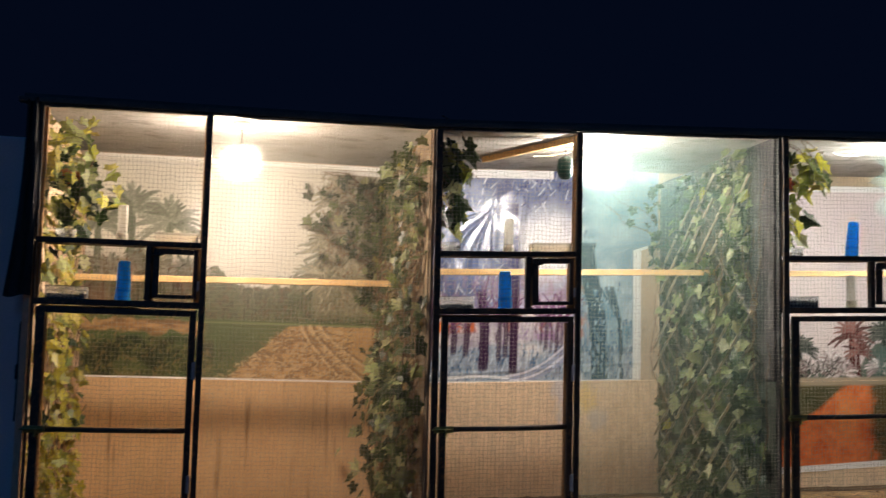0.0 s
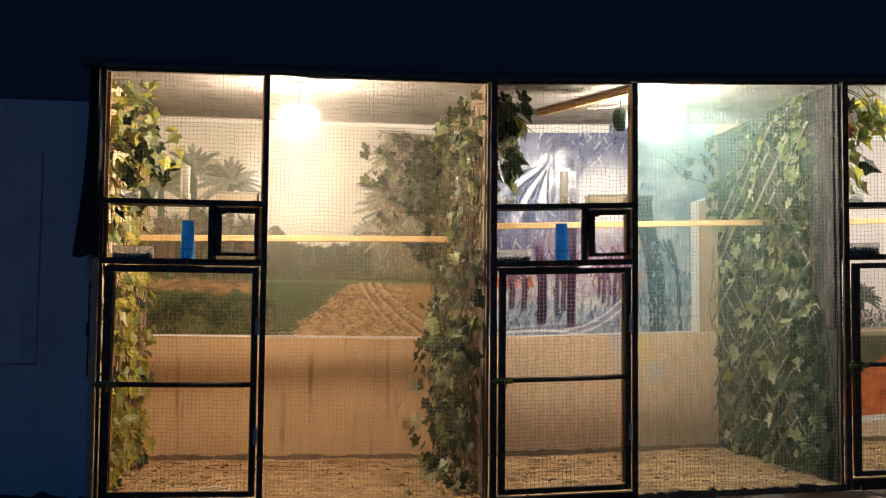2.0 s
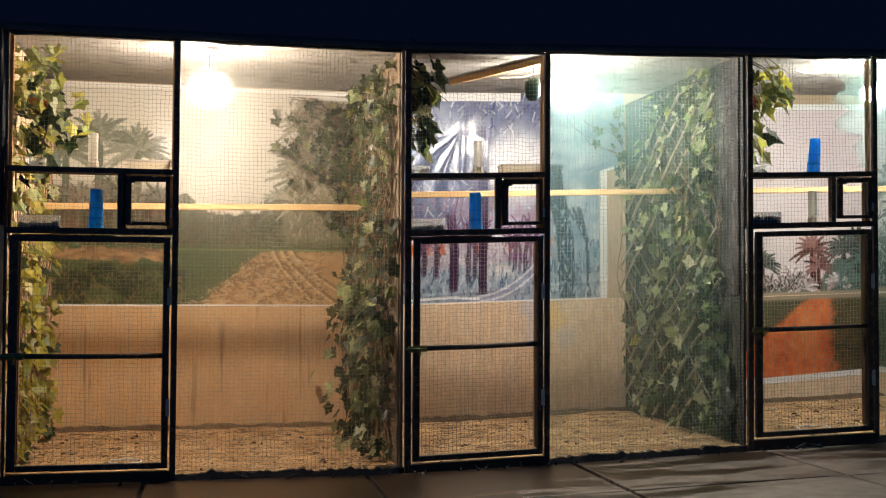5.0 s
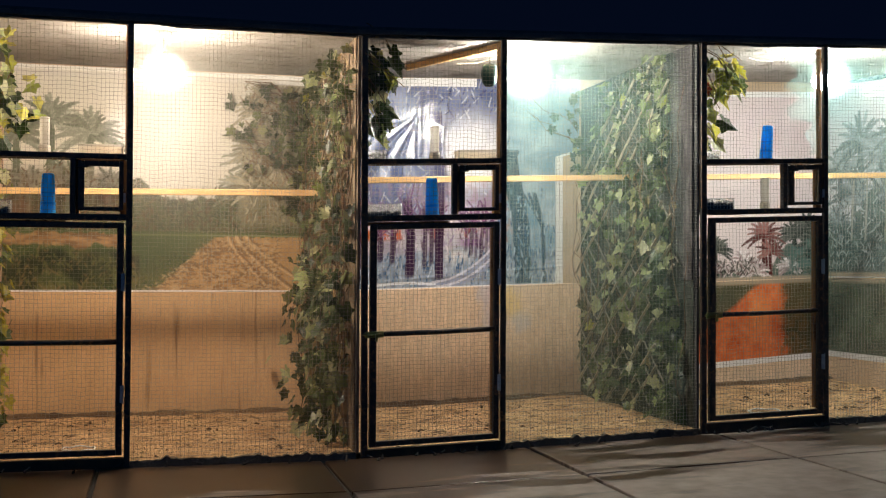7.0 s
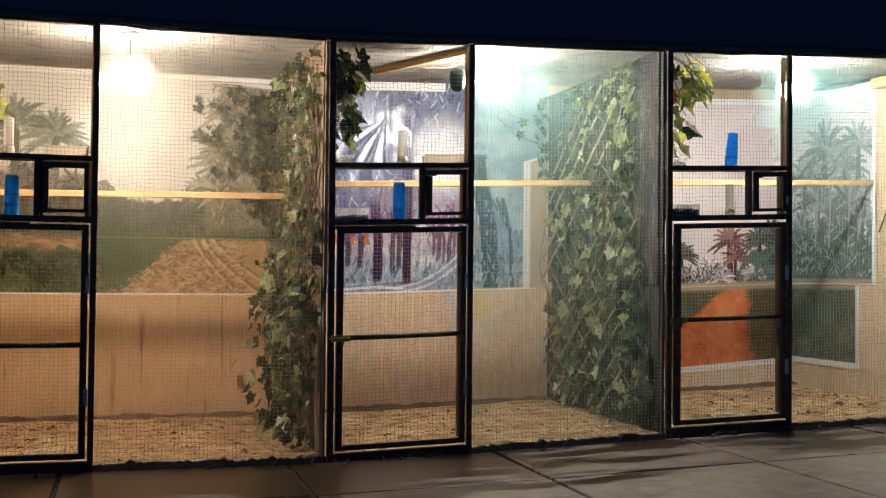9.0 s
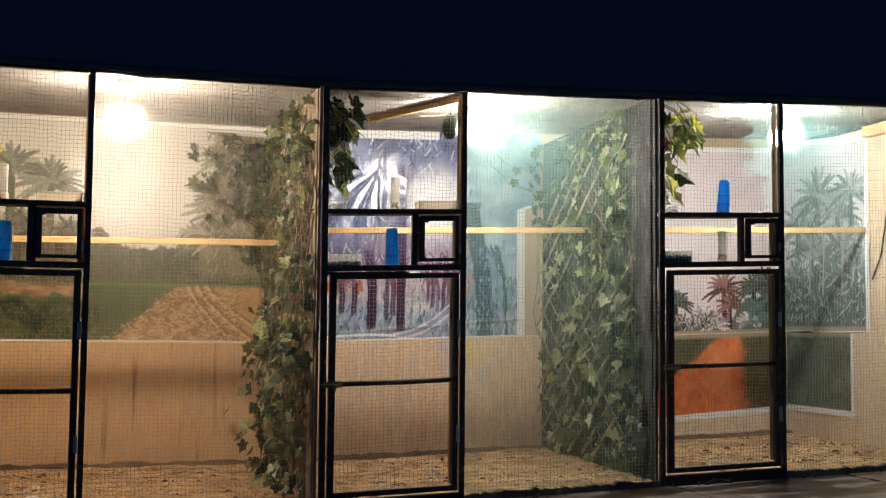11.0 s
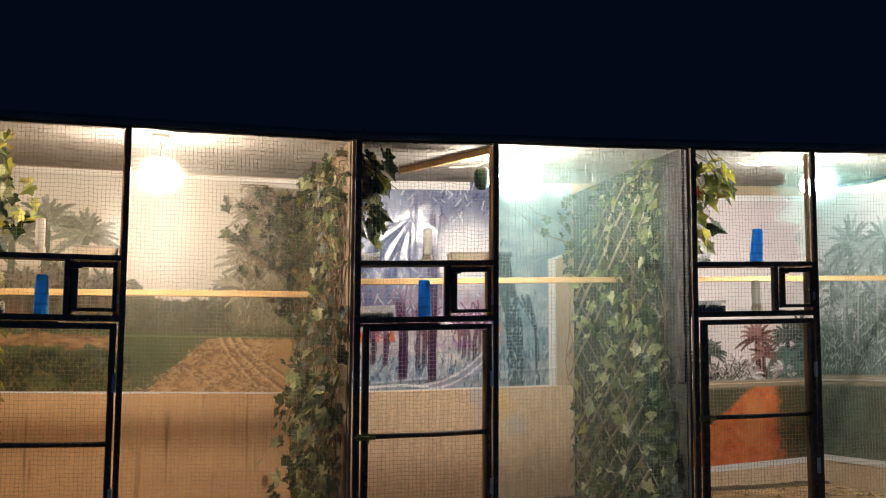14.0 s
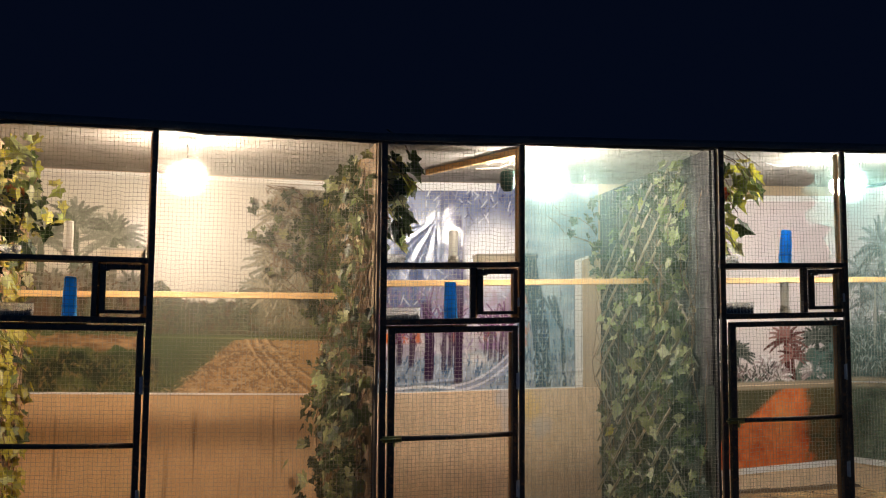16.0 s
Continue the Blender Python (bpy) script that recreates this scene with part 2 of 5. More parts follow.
CLAY = surface("ochre_render", (0.62, 0.395, 0.205), (0.71, 0.465, 0.25), 0.85, 0, 1.6, 120, 0.4, streak=2.0, runs=0.05, drips=(0.22, 0.12, 0.055))
CONCRETE = surface("tan_render", (0.66, 0.47, 0.31), (0.75, 0.56, 0.38), 0.85, 0, 1.6, 120, 0.5, streak=2.0, runs=0.11)
SMEARED = surface("tan_render_with_paint_smears", (0.66, 0.47, 0.31), (0.75, 0.56, 0.38), 0.85, 0, 1.6, 120, 0.5, streak=2.0, runs=0.11, smears=(((2.98, 0.85), 0.17, (0.80, 0.52, 0.07)), ((2.84, 0.72), 0.16, (0.36, 0.42, 0.52)), ((3.10, 0.68), 0.12, (0.42, 0.45, 0.50)), ((2.78, 0.94), 0.13, (0.38, 0.45, 0.58))))
PLASTER = surface("tan_plaster", (0.46, 0.345, 0.23), (0.54, 0.42, 0.29), 0.8, 0, 2.0, 110, 0.2, streak=2.5)
CEILING = surface("painted_ceiling", (0.27, 0.247, 0.22), (0.35, 0.325, 0.29), 0.85, 0, 2.0, 60, 0.3, stain=(0.19, 0.168, 0.14))
PARTITION = surface("rough_brown_partition", (0.20, 0.14, 0.085), (0.30, 0.22, 0.14), 0.85, 0, 4.0, 90, 0.4, stain=(0.12, 0.08, 0.05), streak=3)
GREY_BOARD = surface("grey_weathered_edge", (0.014, 0.014, 0.013), (0.055, 0.053, 0.05), 0.75, 0, 5.0, 90, 0.8, stain=(0.15, 0.145, 0.135), streak=2, spread=0.14)
SAND = surface("sandy_floor", (0.46, 0.27, 0.125), (0.76, 0.50, 0.25), 0.95, 0, 3.2, 90, 1.0, stain=(0.17, 0.092, 0.040), dist=0.02, runs=0.24)
DARK_NET = surface("dark_green_shade_cloth", (0.03, 0.04, 0.028), (0.06, 0.07, 0.05), 0.9, 0, 5.0, 110, 0.5)
SLAB = slab_material()
DARK_BROWN = surface("rough_dark_brown", (0.09, 0.055, 0.030), (0.18, 0.115, 0.062), 0.95, 0, 6, 90, 0.8)
EARTH = surface("dark_earth", (0.05, 0.04, 0.03), (0.09, 0.075, 0.06), 0.95, 0, 3, 70, 0.6)
JOINT = surface("dark_joint", (0.03, 0.025, 0.02), (0.05, 0.04, 0.03), 0.95, 0, 3, 70, 0.5)
WHITEWASH = surface("whitewashed_wall", (0.62, 0.63, 0.64), (0.72, 0.72, 0.72), 0.8, 0, 1.5, 80, 0.2, stain=(0.52, 0.53, 0.55), streak=2)
ROOF = surface("dark_roof_edge", (0.07, 0.07, 0.075), (0.11, 0.11, 0.11), 0.8, 0, 4, 60, 0.3)
CLOTH = surface("dark_tarpaulin", (0.05, 0.052, 0.058), (0.08, 0.082, 0.09), 0.7, 0, 5, 90, 0.3)
WOOD = surface("pine_batten", (0.55, 0.33, 0.13), (0.66, 0.43, 0.19), 0.6, 0, 7, 130, 0.3)
STICK = surface("willow_stick", (0.34, 0.28, 0.19), (0.56, 0.47, 0.34), 0.7, 0, 9, 120, 0.3)
STICK_GREY = surface("grey_willow_stick", (0.15, 0.13, 0.10), (0.28, 0.245, 0.19), 0.7, 0, 9, 120, 0.3)
STEM = surface("dry_vine_stem", (0.14, 0.08, 0.045), (0.24, 0.15, 0.08), 0.8, 0, 9, 120, 0.3)
SEED = surface("dark_seed", (0.022, 0.016, 0.012), (0.06, 0.04, 0.025), 0.9, 0, 20, 200, 0.8)
BRASS = surface("greenish_brass", (0.30, 0.26, 0.10), (0.20, 0.24, 0.10), 0.4, 0.7, 30, 150, 0.2)
ZINC = surface("zinc_hinge", (0.40, 0.46, 0.50), (0.55, 0.58, 0.58), 0.45, 0.25, 30, 150, 0.2)
STRAW = surface("straw_and_husks", (0.50, 0.40, 0.24), (0.24, 0.16, 0.09), 0.9, 0, 30, 120, 0.2)
BLUE = plastic("blue_plastic", (0.07, 0.42, 0.80), 0.25, 0.0, 0.6)
BLUE_DARK = plastic("deep_blue_plastic", (0.04, 0.30, 0.66), 0.25, 0.0, 0.6)
CLEAR = plastic("clear_plastic", (0.85, 0.85, 0.82), 0.15, 0.72, 0.6)
MILKY = plastic("milky_plastic", (0.58, 0.55, 0.48), 0.3, 0.25, 0.7)
CREAM = plastic("cream_plastic", (0.60, 0.55, 0.47), 0.4, 0.0, 0.75)
WHITE = plastic("white_plastic", (0.82, 0.82, 0.80), 0.35)
GREEN = plastic("dark_green_plastic", (0.012, 0.05, 0.045), 0.35)
BLACK = plastic("black_plastic", (0.015, 0.015, 0.016), 0.4)
BULB_1 = glowing("warm_bulb", (1.0, 0.855, 0.70), BULB_WARM)
BULB_3 = glowing("cool_end_bulb", (0.97, 1.0, 0.93), BULB_END)
BULB_2 = glowing("cool_bulb", (1.0, 0.95, 0.855), BULB_COOL)
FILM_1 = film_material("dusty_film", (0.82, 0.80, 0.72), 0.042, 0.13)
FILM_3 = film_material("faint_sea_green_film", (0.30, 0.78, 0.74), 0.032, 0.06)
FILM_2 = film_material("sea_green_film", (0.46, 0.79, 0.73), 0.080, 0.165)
PRINT = printed("glossy_vinyl_print")
PRINT_SATIN = printed("satin_vinyl_print", 0.36)
# dark tones stand for shaded leaves, light ones for leaves that catch the bulb
LEAF_TONES = [(0.018, 0.030, 0.010), (0.055, 0.08, 0.028), (0.022, 0.042, 0.014), (0.12, 0.155, 0.06), (0.020, 0.034, 0.012), (0.10, 0.13, 0.05), (0.030, 0.048, 0.018), (0.19, 0.23, 0.09), (0.52, 0.50, 0.27)]
LEAF = leaf_material("ivy_leaf", LEAF_TONES)
LEAF_JOINED = leaf_material("ivy_leaf_joined", LEAF_TONES, True)
LEAF_YELLOW = leaf_material("yellow_ivy_leaf", [(0.36, 0.34, 0.05), (0.52, 0.46, 0.08), (0.17, 0.21, 0.045), (0.60, 0.52, 0.16)])
LEAF_YELLOW_JOINED = leaf_material("yellow_ivy_leaf_joined", [(0.33, 0.31, 0.05), (0.47, 0.41, 0.08), (0.12, 0.14, 0.035), (0.56, 0.48, 0.18)], True)
LEAF_DRY = leaf_material("dry_ivy_leaf", [(0.30, 0.20, 0.09), (0.46, 0.36, 0.19), (0.12, 0.10, 0.045)], True)
# lighter copy of the ivy leaf, with the lamplight put into its colour
LEAF_LIT = leaf_material("lit_ivy_leaf", [(0.26, 0.33, 0.12), (0.50, 0.52, 0.27), (0.36, 0.42, 0.18), (0.62, 0.60, 0.38)])
LEAF_RED = leaf_material("red_leaf", [(0.45, 0.10, 0.03), (0.5, 0.18, 0.05)])

# ---- building helpers ----
ORIGIN = {}


def thing(name, x, y, z, label, category, group="", kind=""):
    ob = new(name)
    ob.empty_display_size = 0.05
    ob.location = (x, y, z + rise(x))
    ORIGIN[ob.name] = Vector(ob.location)
    return tagged(ob, label, category, group, kind)


def finish(bm, name, mat, origin, level=True, smooth=False):
    if level:
        for v in bm.verts:
            v.co.z += rise(v.co.x)
    for v in bm.verts:
        v.co -= origin
    me = bpy.data.meshes.new(name)
    bm.normal_update()
    bm.to_mesh(me)
    bm.free()
    me.materials.append(mat)
    if smooth:
        for f in me.polygons:
            f.use_smooth = True
    return me


def part(name, bm, mat, parent, label="", kind="", level=True, smooth=False):
    """One mesh under a thing or a part; bm is in world places before the slope."""
    org = ORIGIN[parent.name]
    ob = new(name, finish(bm, name, mat, org, level, smooth))
    ob.parent = parent
    ORIGIN[ob.name] = org
    return tagged(ob, label, "", "", kind)


def whole(name, bm, mat, label, category, kind="", group="", at=(0, 0, 0), smooth=False):
    """A thing that is one mesh."""
    org = Vector((at[0], at[1], at[2] + rise(at[0])))
    ob = new(name, finish(bm, name, mat, org, True, smooth))
    ob.location = org
    ORIGIN[ob.name] = org
    return tagged(ob, label, category, group, kind)


def box(bm, x0, x1, y0, y1, z0, z1, bevel=0.0, lean=0.0):
    """A box; lean shifts its top along x."""
    vs = [bm.verts.new((x + (lean if z == z1 else 0), y, z)) for z in (z0, z1) for y in (y0, y1) for x in (x0, x1)]
    fs = [(0, 2, 3, 1), (4, 5, 7, 6), (0, 1, 5, 4), (2, 6, 7, 3), (0, 4, 6, 2), (1, 3, 7, 5)]
    faces = [bm.faces.new([vs[i] for i in f]) for f in fs]
    if bevel:
        edges = {e for f in faces for e in f.edges}
        bmesh.ops.bevel(bm, geom=list(edges), offset=bevel, segments=2, profile=0.5, affect="EDGES")
    return bm


def boxed(*a, **k):
    return box(bmesh.new(), *a, **k)


def lathe(profile, x, y, z, n=20, bm=None):
    """A turned shape about an upright axis; profile: radius, height."""
    bm = bm or bmesh.new()
    rings = []
    for r, h in profile:
        if r < 1e-5:
            rings.append([bm.verts.new((x, y, z + h))])
        else:
            rings.append([bm.verts.new((x + r * math.cos(2 * math.pi * k / n), y + r * math.sin(2 * math.pi * k / n), z + h)) for k in range(n)])
    for a, b in zip(rings, rings[1:]):
        for k in range(n):
            p, q = a[k % len(a)], a[(k + 1) % len(a)]
            s, t = b[(k + 1) % len(b)], b[k % len(b)]
            corners = [v for i, v in enumerate((p, q, s, t)) if v not in (p, q, s, t)[:i]]
            if len(corners) > 2:
                bm.faces.new(corners)
    return bm


def tube(bm, points, r, n=5, taper=1.0):
    """A round rod along points."""
    rings = []
    pts = [Vector(p) for p in points]
    for i, p in enumerate(pts):
        d = (pts[min(i + 1, len(pts) - 1)] - pts[max(i - 1, 0)]).normalized()
        side = d.cross(Vector((0.3, 0.9, 0.31))).normalized()
        up = d.cross(side)
        rr = r * (1 + (taper - 1) * i / max(1, len(pts) - 1))
        rings.append([bm.verts.new(p + rr * (math.cos(2 * math.pi * k / n) * side + math.sin(2 * math.pi * k / n) * up)) for k in range(n)])
    for a, b in zip(rings, rings[1:]):
        for k in range(n):
            bm.faces.new((a[k], a[(k + 1) % n], b[(k + 1) % n], b[k]))
    bm.faces.new(rings[0][::-1])
    bm.faces.new(rings[-1])
    return bm


def sheet_mesh(verts, faces, name, mat, origin):
    me = bpy.data.meshes.new(name)
    me.from_pydata([(x - origin.x, y - origin.y, z + rise(x) - origin.z) for x, y, z in verts], [], faces)
    me.materials.append(mat)
    return me


def wire_mesh(x0, x1, z0, z1, parent, y=0.0, seed=0, cell=0.0254, r=0.00088):
    """Welded one-inch mesh of thin wires, slightly wavy."""
    rng = random.Random(seed)
    a, b, c = rng.uniform(0, 6), rng.uniform(0, 6), rng.uniform(2, 4)

    def bow(x, z):
        return 0.005 * math.sin(c * x + a + 1.7 * z) + 0.003 * math.sin(7 * z + b)

    def slip(x, z):
        """Sideways and upward give of the mesh: slack bays and small kinks."""
        slack = 0.4 + 1.2 * max(0.0, noise.noise((x * 1.6 + a, z * 1.6, b)) + 0.25)
        u = 0.0035 * noise.noise((x * 3.0, z * 5.0 + a, 1.0)) + 0.0060 * slack * noise.noise((x * 11.0, z * 9.0, a))
        v = 0.0035 * noise.noise((x * 5.0 + b, z * 3.0, 4.0)) + 0.0120 * slack * noise.noise((x * 14.0, z * 7.0, b + 3.0))
        return u, v

    verts, faces = [], []

    def wire(points, axis):
        base = len(verts)
        for x, yy, z in points:
            for du, dv in ((-r, -r), (r, -r), (r, r), (-r, r)):
                verts.append((x + du, yy + dv, z) if axis == "z" else (x, yy + dv, z + du))
        for i in range(len(points) - 1):
            for k in range(4):
                p, q = base + 4 * i + k, base + 4 * i + (k + 1) % 4
                faces.append((p, q, q + 4, p + 4))

    nx, nz = int((x1 - x0) / cell), int((z1 - z0) / cell)
    steps_z, steps_x = max(4, int((z1 - z0) / 0.055)), max(4, int((x1 - x0) / 0.05))
    for i in range(nx + 1):
        x = x0 + (x1 - x0) * i / nx
        wire([(x + slip(x, z)[0], y + bow(x, z), z) for z in (z0 + (z1 - z0) * k / steps_z for k in range(steps_z + 1))], "z")
    for j in range(nz + 1):
        z = z0 + (z1 - z0) * j / nz
        wire([(x, y + bow(x, z) + 2 * r, z + slip(x, z)[1]) for x in (x0 + (x1 - x0) * k / steps_x for k in range(steps_x + 1))], "x")
    org = ORIGIN[parent.name]
    ob = new("wire_mesh", sheet_mesh(verts, faces, "wire_mesh", WIRE, org))
    ob.parent = parent
    ORIGIN[ob.name] = org
    return tagged(ob, "thin galvanised one-inch welded wire", kind="stuff")

# ---- setting: ground, walls, ceiling ----
def strip(xs, ys, zf):
    """An open grid over the plan with heights zf(x, y)."""
    bm = bmesh.new()
    g = [[bm.verts.new((x, y, zf(x, y))) for x in xs] for y in ys]
    for j in range(len(ys) - 1):
        for i in range(len(xs) - 1):
            bm.faces.new((g[j][i], g[j][i + 1], g[j + 1][i + 1], g[j + 1][i]))
    return bm


whole("ground", strip([-300, -60, -12, -4, 1.3, 4, 10.3, 40, 300], [-300, -40, -12, -5, 0.2, 5, 40, 300], lambda x, y: -0.062), EARTH, "dark bare earth yard at night", "ground", "structure")

def tilted(xa, xb, za, zb, thick):
    """A slab over the cages that rises a little towards the back."""
    bm = bmesh.new()
    v = [bm.verts.new((x, y, z + h)) for y, z in ((0.041, za), (DEPTH + 0.2, zb)) for x in (xa, xb) for h in (0, thick)]
    for f in ((0, 1, 3, 2), (4, 6, 7, 5), (0, 4, 5, 1), (2, 3, 7, 6), (0, 2, 6, 4), (1, 5, 7, 3)):
        bm.faces.new([v[i] for i in f])
    return bm


# the sandy floor inside, with soft hollows
span = [-1.3 + 0.06 * i for i in range(127)]
deep = [-0.01 + 0.06 * i for i in range(40)]
whole("floor", strip(span, deep, lambda x, y: 0.012 + 0.018 * noise.noise((x * 2.1, y * 2.1, 3)) + 0.008 * noise.noise((x * 9, y * 9, 1)) + 0.05 * max(0, y - 1.95)), SAND, "sandy cage floor strewn with husks", "floor", "structure", smooth=True)

# back wall: a low, thicker wall below and the plastered wall above
for k, (xa, xb) in enumerate(((-1.30, 1.25), (1.25, 3.68), (3.68, 6.30))):
    low = boxed(xa, xb, DEPTH - 0.03, DEPTH + 0.2, -0.05, 1.005 - 0.03 * (k == 2), bevel=0.006)
    whole("wall_low_%d" % (k + 1), low, (CLAY, SMEARED, CONCRETE)[k], "stained tan rendered low wall", "wall", "structure", at=(xa, DEPTH, 0))
    up = boxed(xa, xb, DEPTH + 0.02, DEPTH + 0.2, 1.005 - 0.03 * (k == 2), 2.9)
    whole("wall_back_%d" % (k + 1), up, PLASTER, "tan plastered back wall", "wall", "structure", at=(xa, DEPTH, 0))
    whole("ceiling_%d" % (k + 1), tilted(xa, xb, 2.727, 2.84, 0.025), CEILING, "off-white painted flat ceiling", "ceiling", "structure", at=(xa, 0, 2.8))
    whole("roof_edge_%d" % (k + 1), boxed(xa - (0.02 if k == 0 else 0), xb, -0.03, 0.039, TOP + 0.003, 2.752, bevel=0.006), ROOF, "dark roof edge above the cages", "roof", "structure", at=(xa, 0, TOP))
    whole("roof_%d" % (k + 1), tilted(xa, xb, 2.755, 2.868, 0.03), ROOF, "dark flat roof slab", "roof", "structure", at=(xa, 0, 2.86))

whole("wall_right", boxed(6.154, 6.30, 0.0, DEPTH, -0.05, 2.722), CONCRETE, "tan rendered end wall", "wall", "structure", at=(6.15, 1, 0))
for k, (xa, xb) in enumerate(((-1.187, 1.243), (1.272, 3.658), (3.692, 6.15))):
    bm = strip([xa + (xb - xa) * i / 60 for i in range(61)], [2.10, 2.16, 2.195, 2.219], lambda x, y: 0.0 + (0.036 + 0.02 * noise.noise((x * 4, 0, k)) + 0.012 * noise.noise((x * 15, 0, k))) * min(1, (y - 2.09) / 0.06) + 0.01)
    whole("baseboard_%d" % (k + 1), bm, DARK_BROWN, "dark brown ridge along the wall foot", "soil", "structure", at=(xa, 2.15, 0), smooth=True)
whole("partition_1", boxed(1.245, 1.27, 0.045, DEPTH - 0.035, -0.05, 2.726), PARTITION, "brown board partition between two cages", "wall", "structure", at=(1.24, 1, 0))
whole("partition_2", boxed(3.66, 3.69, 0.045, DEPTH - 0.035, -0.05, 2.726), DARK_NET, "dark shade-cloth partition between two cages", "wall", "structure", at=(3.66, 1, 0))
whole("partition_edge_1", boxed(1.252, 1.272, 0.0, 0.042, 0.0, TOP, bevel=0.004), PARTITION, "brown wooden edge of the partition", "trim", "structure", at=(1.24, 0, 0))
whole("partition_edge_2", boxed(3.664, 3.684, 0.004, 0.042, 0.0, TOP, bevel=0.004), GREY_BOARD, "weathered grey board edge of the partition", "trim", "structure", at=(3.63, 0, 0))
whole("partition_board", boxed(3.650, 3.6595, 0.046, 0.62, 1.05, 2.72), GREY_BOARD, "mottled grey board on the front of the partition", "wall", "structure", at=(3.64, 0.3, 0))
whole("wall_left", boxed(-1.228, -1.188, 0.002, DEPTH, -0.05, 2.722), CONCRETE, "tan rendered end wall of the cages", "wall", "structure", at=(-1.26, 1, 0))

# neighbouring whitewashed wall with a shallow panel
bm = boxed(-6.0, -1.232, 0.10, 0.30, -0.05, 2.52, bevel=0.015)
whole("wall_neighbour", bm, WHITEWASH, "whitewashed neighbour wall in dim blue night light", "wall", "structure", at=(-3.5, 0.2, 0))
bm = boxed(-3.2, -1.56, 0.085, 0.0995, 0.86, 2.18, bevel=0.006)
whole("wall_panel", bm, WHITEWASH, "shallow raised plaster panel on the whitewashed wall", "trim", "structure", at=(-2.3, 0.09, 0.9))
bm = strip([-6 + 0.05 * i for i in range(96)], [-0.12, -0.03, 0.03, 0.098], lambda x, y: -0.05 + (0.10 + 0.05 * noise.noise((x * 5, 0, 2)) + 0.03 * noise.noise((x * 17, 0, 5))) * (1 if y > -0.1 else 0) * (0.6 if y < 0 else 1))
whole("soil_bank", bm, EARTH, "dark soil heaped along the foot of the wall", "soil", "structure", at=(-3, 0, 0), smooth=True)

# tarpaulin flap hanging at the corner of the cages
bm = bmesh.new()
rows = []
for j in range(15):
    z = 2.74 - (2.74 - 1.53) * j / 14
    w = 0.085 + 0.075 * (j / 14) ** 2
    rows.append([bm.verts.new((-1.178 - w * i / 6, -0.03 + 0.014 * math.sin(i * 1.9 + j * 0.4), z + 0.01 * math.sin(i))) for i in range(7)])
for a, b in zip(rows, rows[1:]):
    for i in range(6):
        bm.faces.new((a[i], a[i + 1], b[i + 1], b[i]))
bmesh.ops.solidify(bm, geom=bm.faces[:], thickness=0.006)
whole("tarpaulin_flap", bm, CLOTH, "dark tarpaulin flap hanging at the cage corner", "tarpaulin", at=(-1.2, -0.03, 1.6))
bm = boxed(-1.262, -1.236, 0.070, 0.098, 1.03, 1.12, bevel=0.004)
sw = thing("cable_switch", -1.25, 0.08, 1.05, "small dark switch on a hanging cable on the wall", "switch")
part("switch_body", bm, BLACK, sw)
part("cable", tube(bmesh.new(), [(-1.248, 0.088, 1.38), (-1.25, 0.086, 1.25), (-1.249, 0.085, 1.0), (-1.252, 0.088, 0.78)], 0.005), BLACK, sw)


# ---- cage fronts ----
def bar(name, parent, x0, x1, z0, z1, mat=None, y0=-0.02, y1=0.02, lean=0.0, label=""):
    return part(name, boxed(x0, x1, y0, y1, z0, z1, bevel=0.003, lean=lean), mat or STEEL, parent, label)


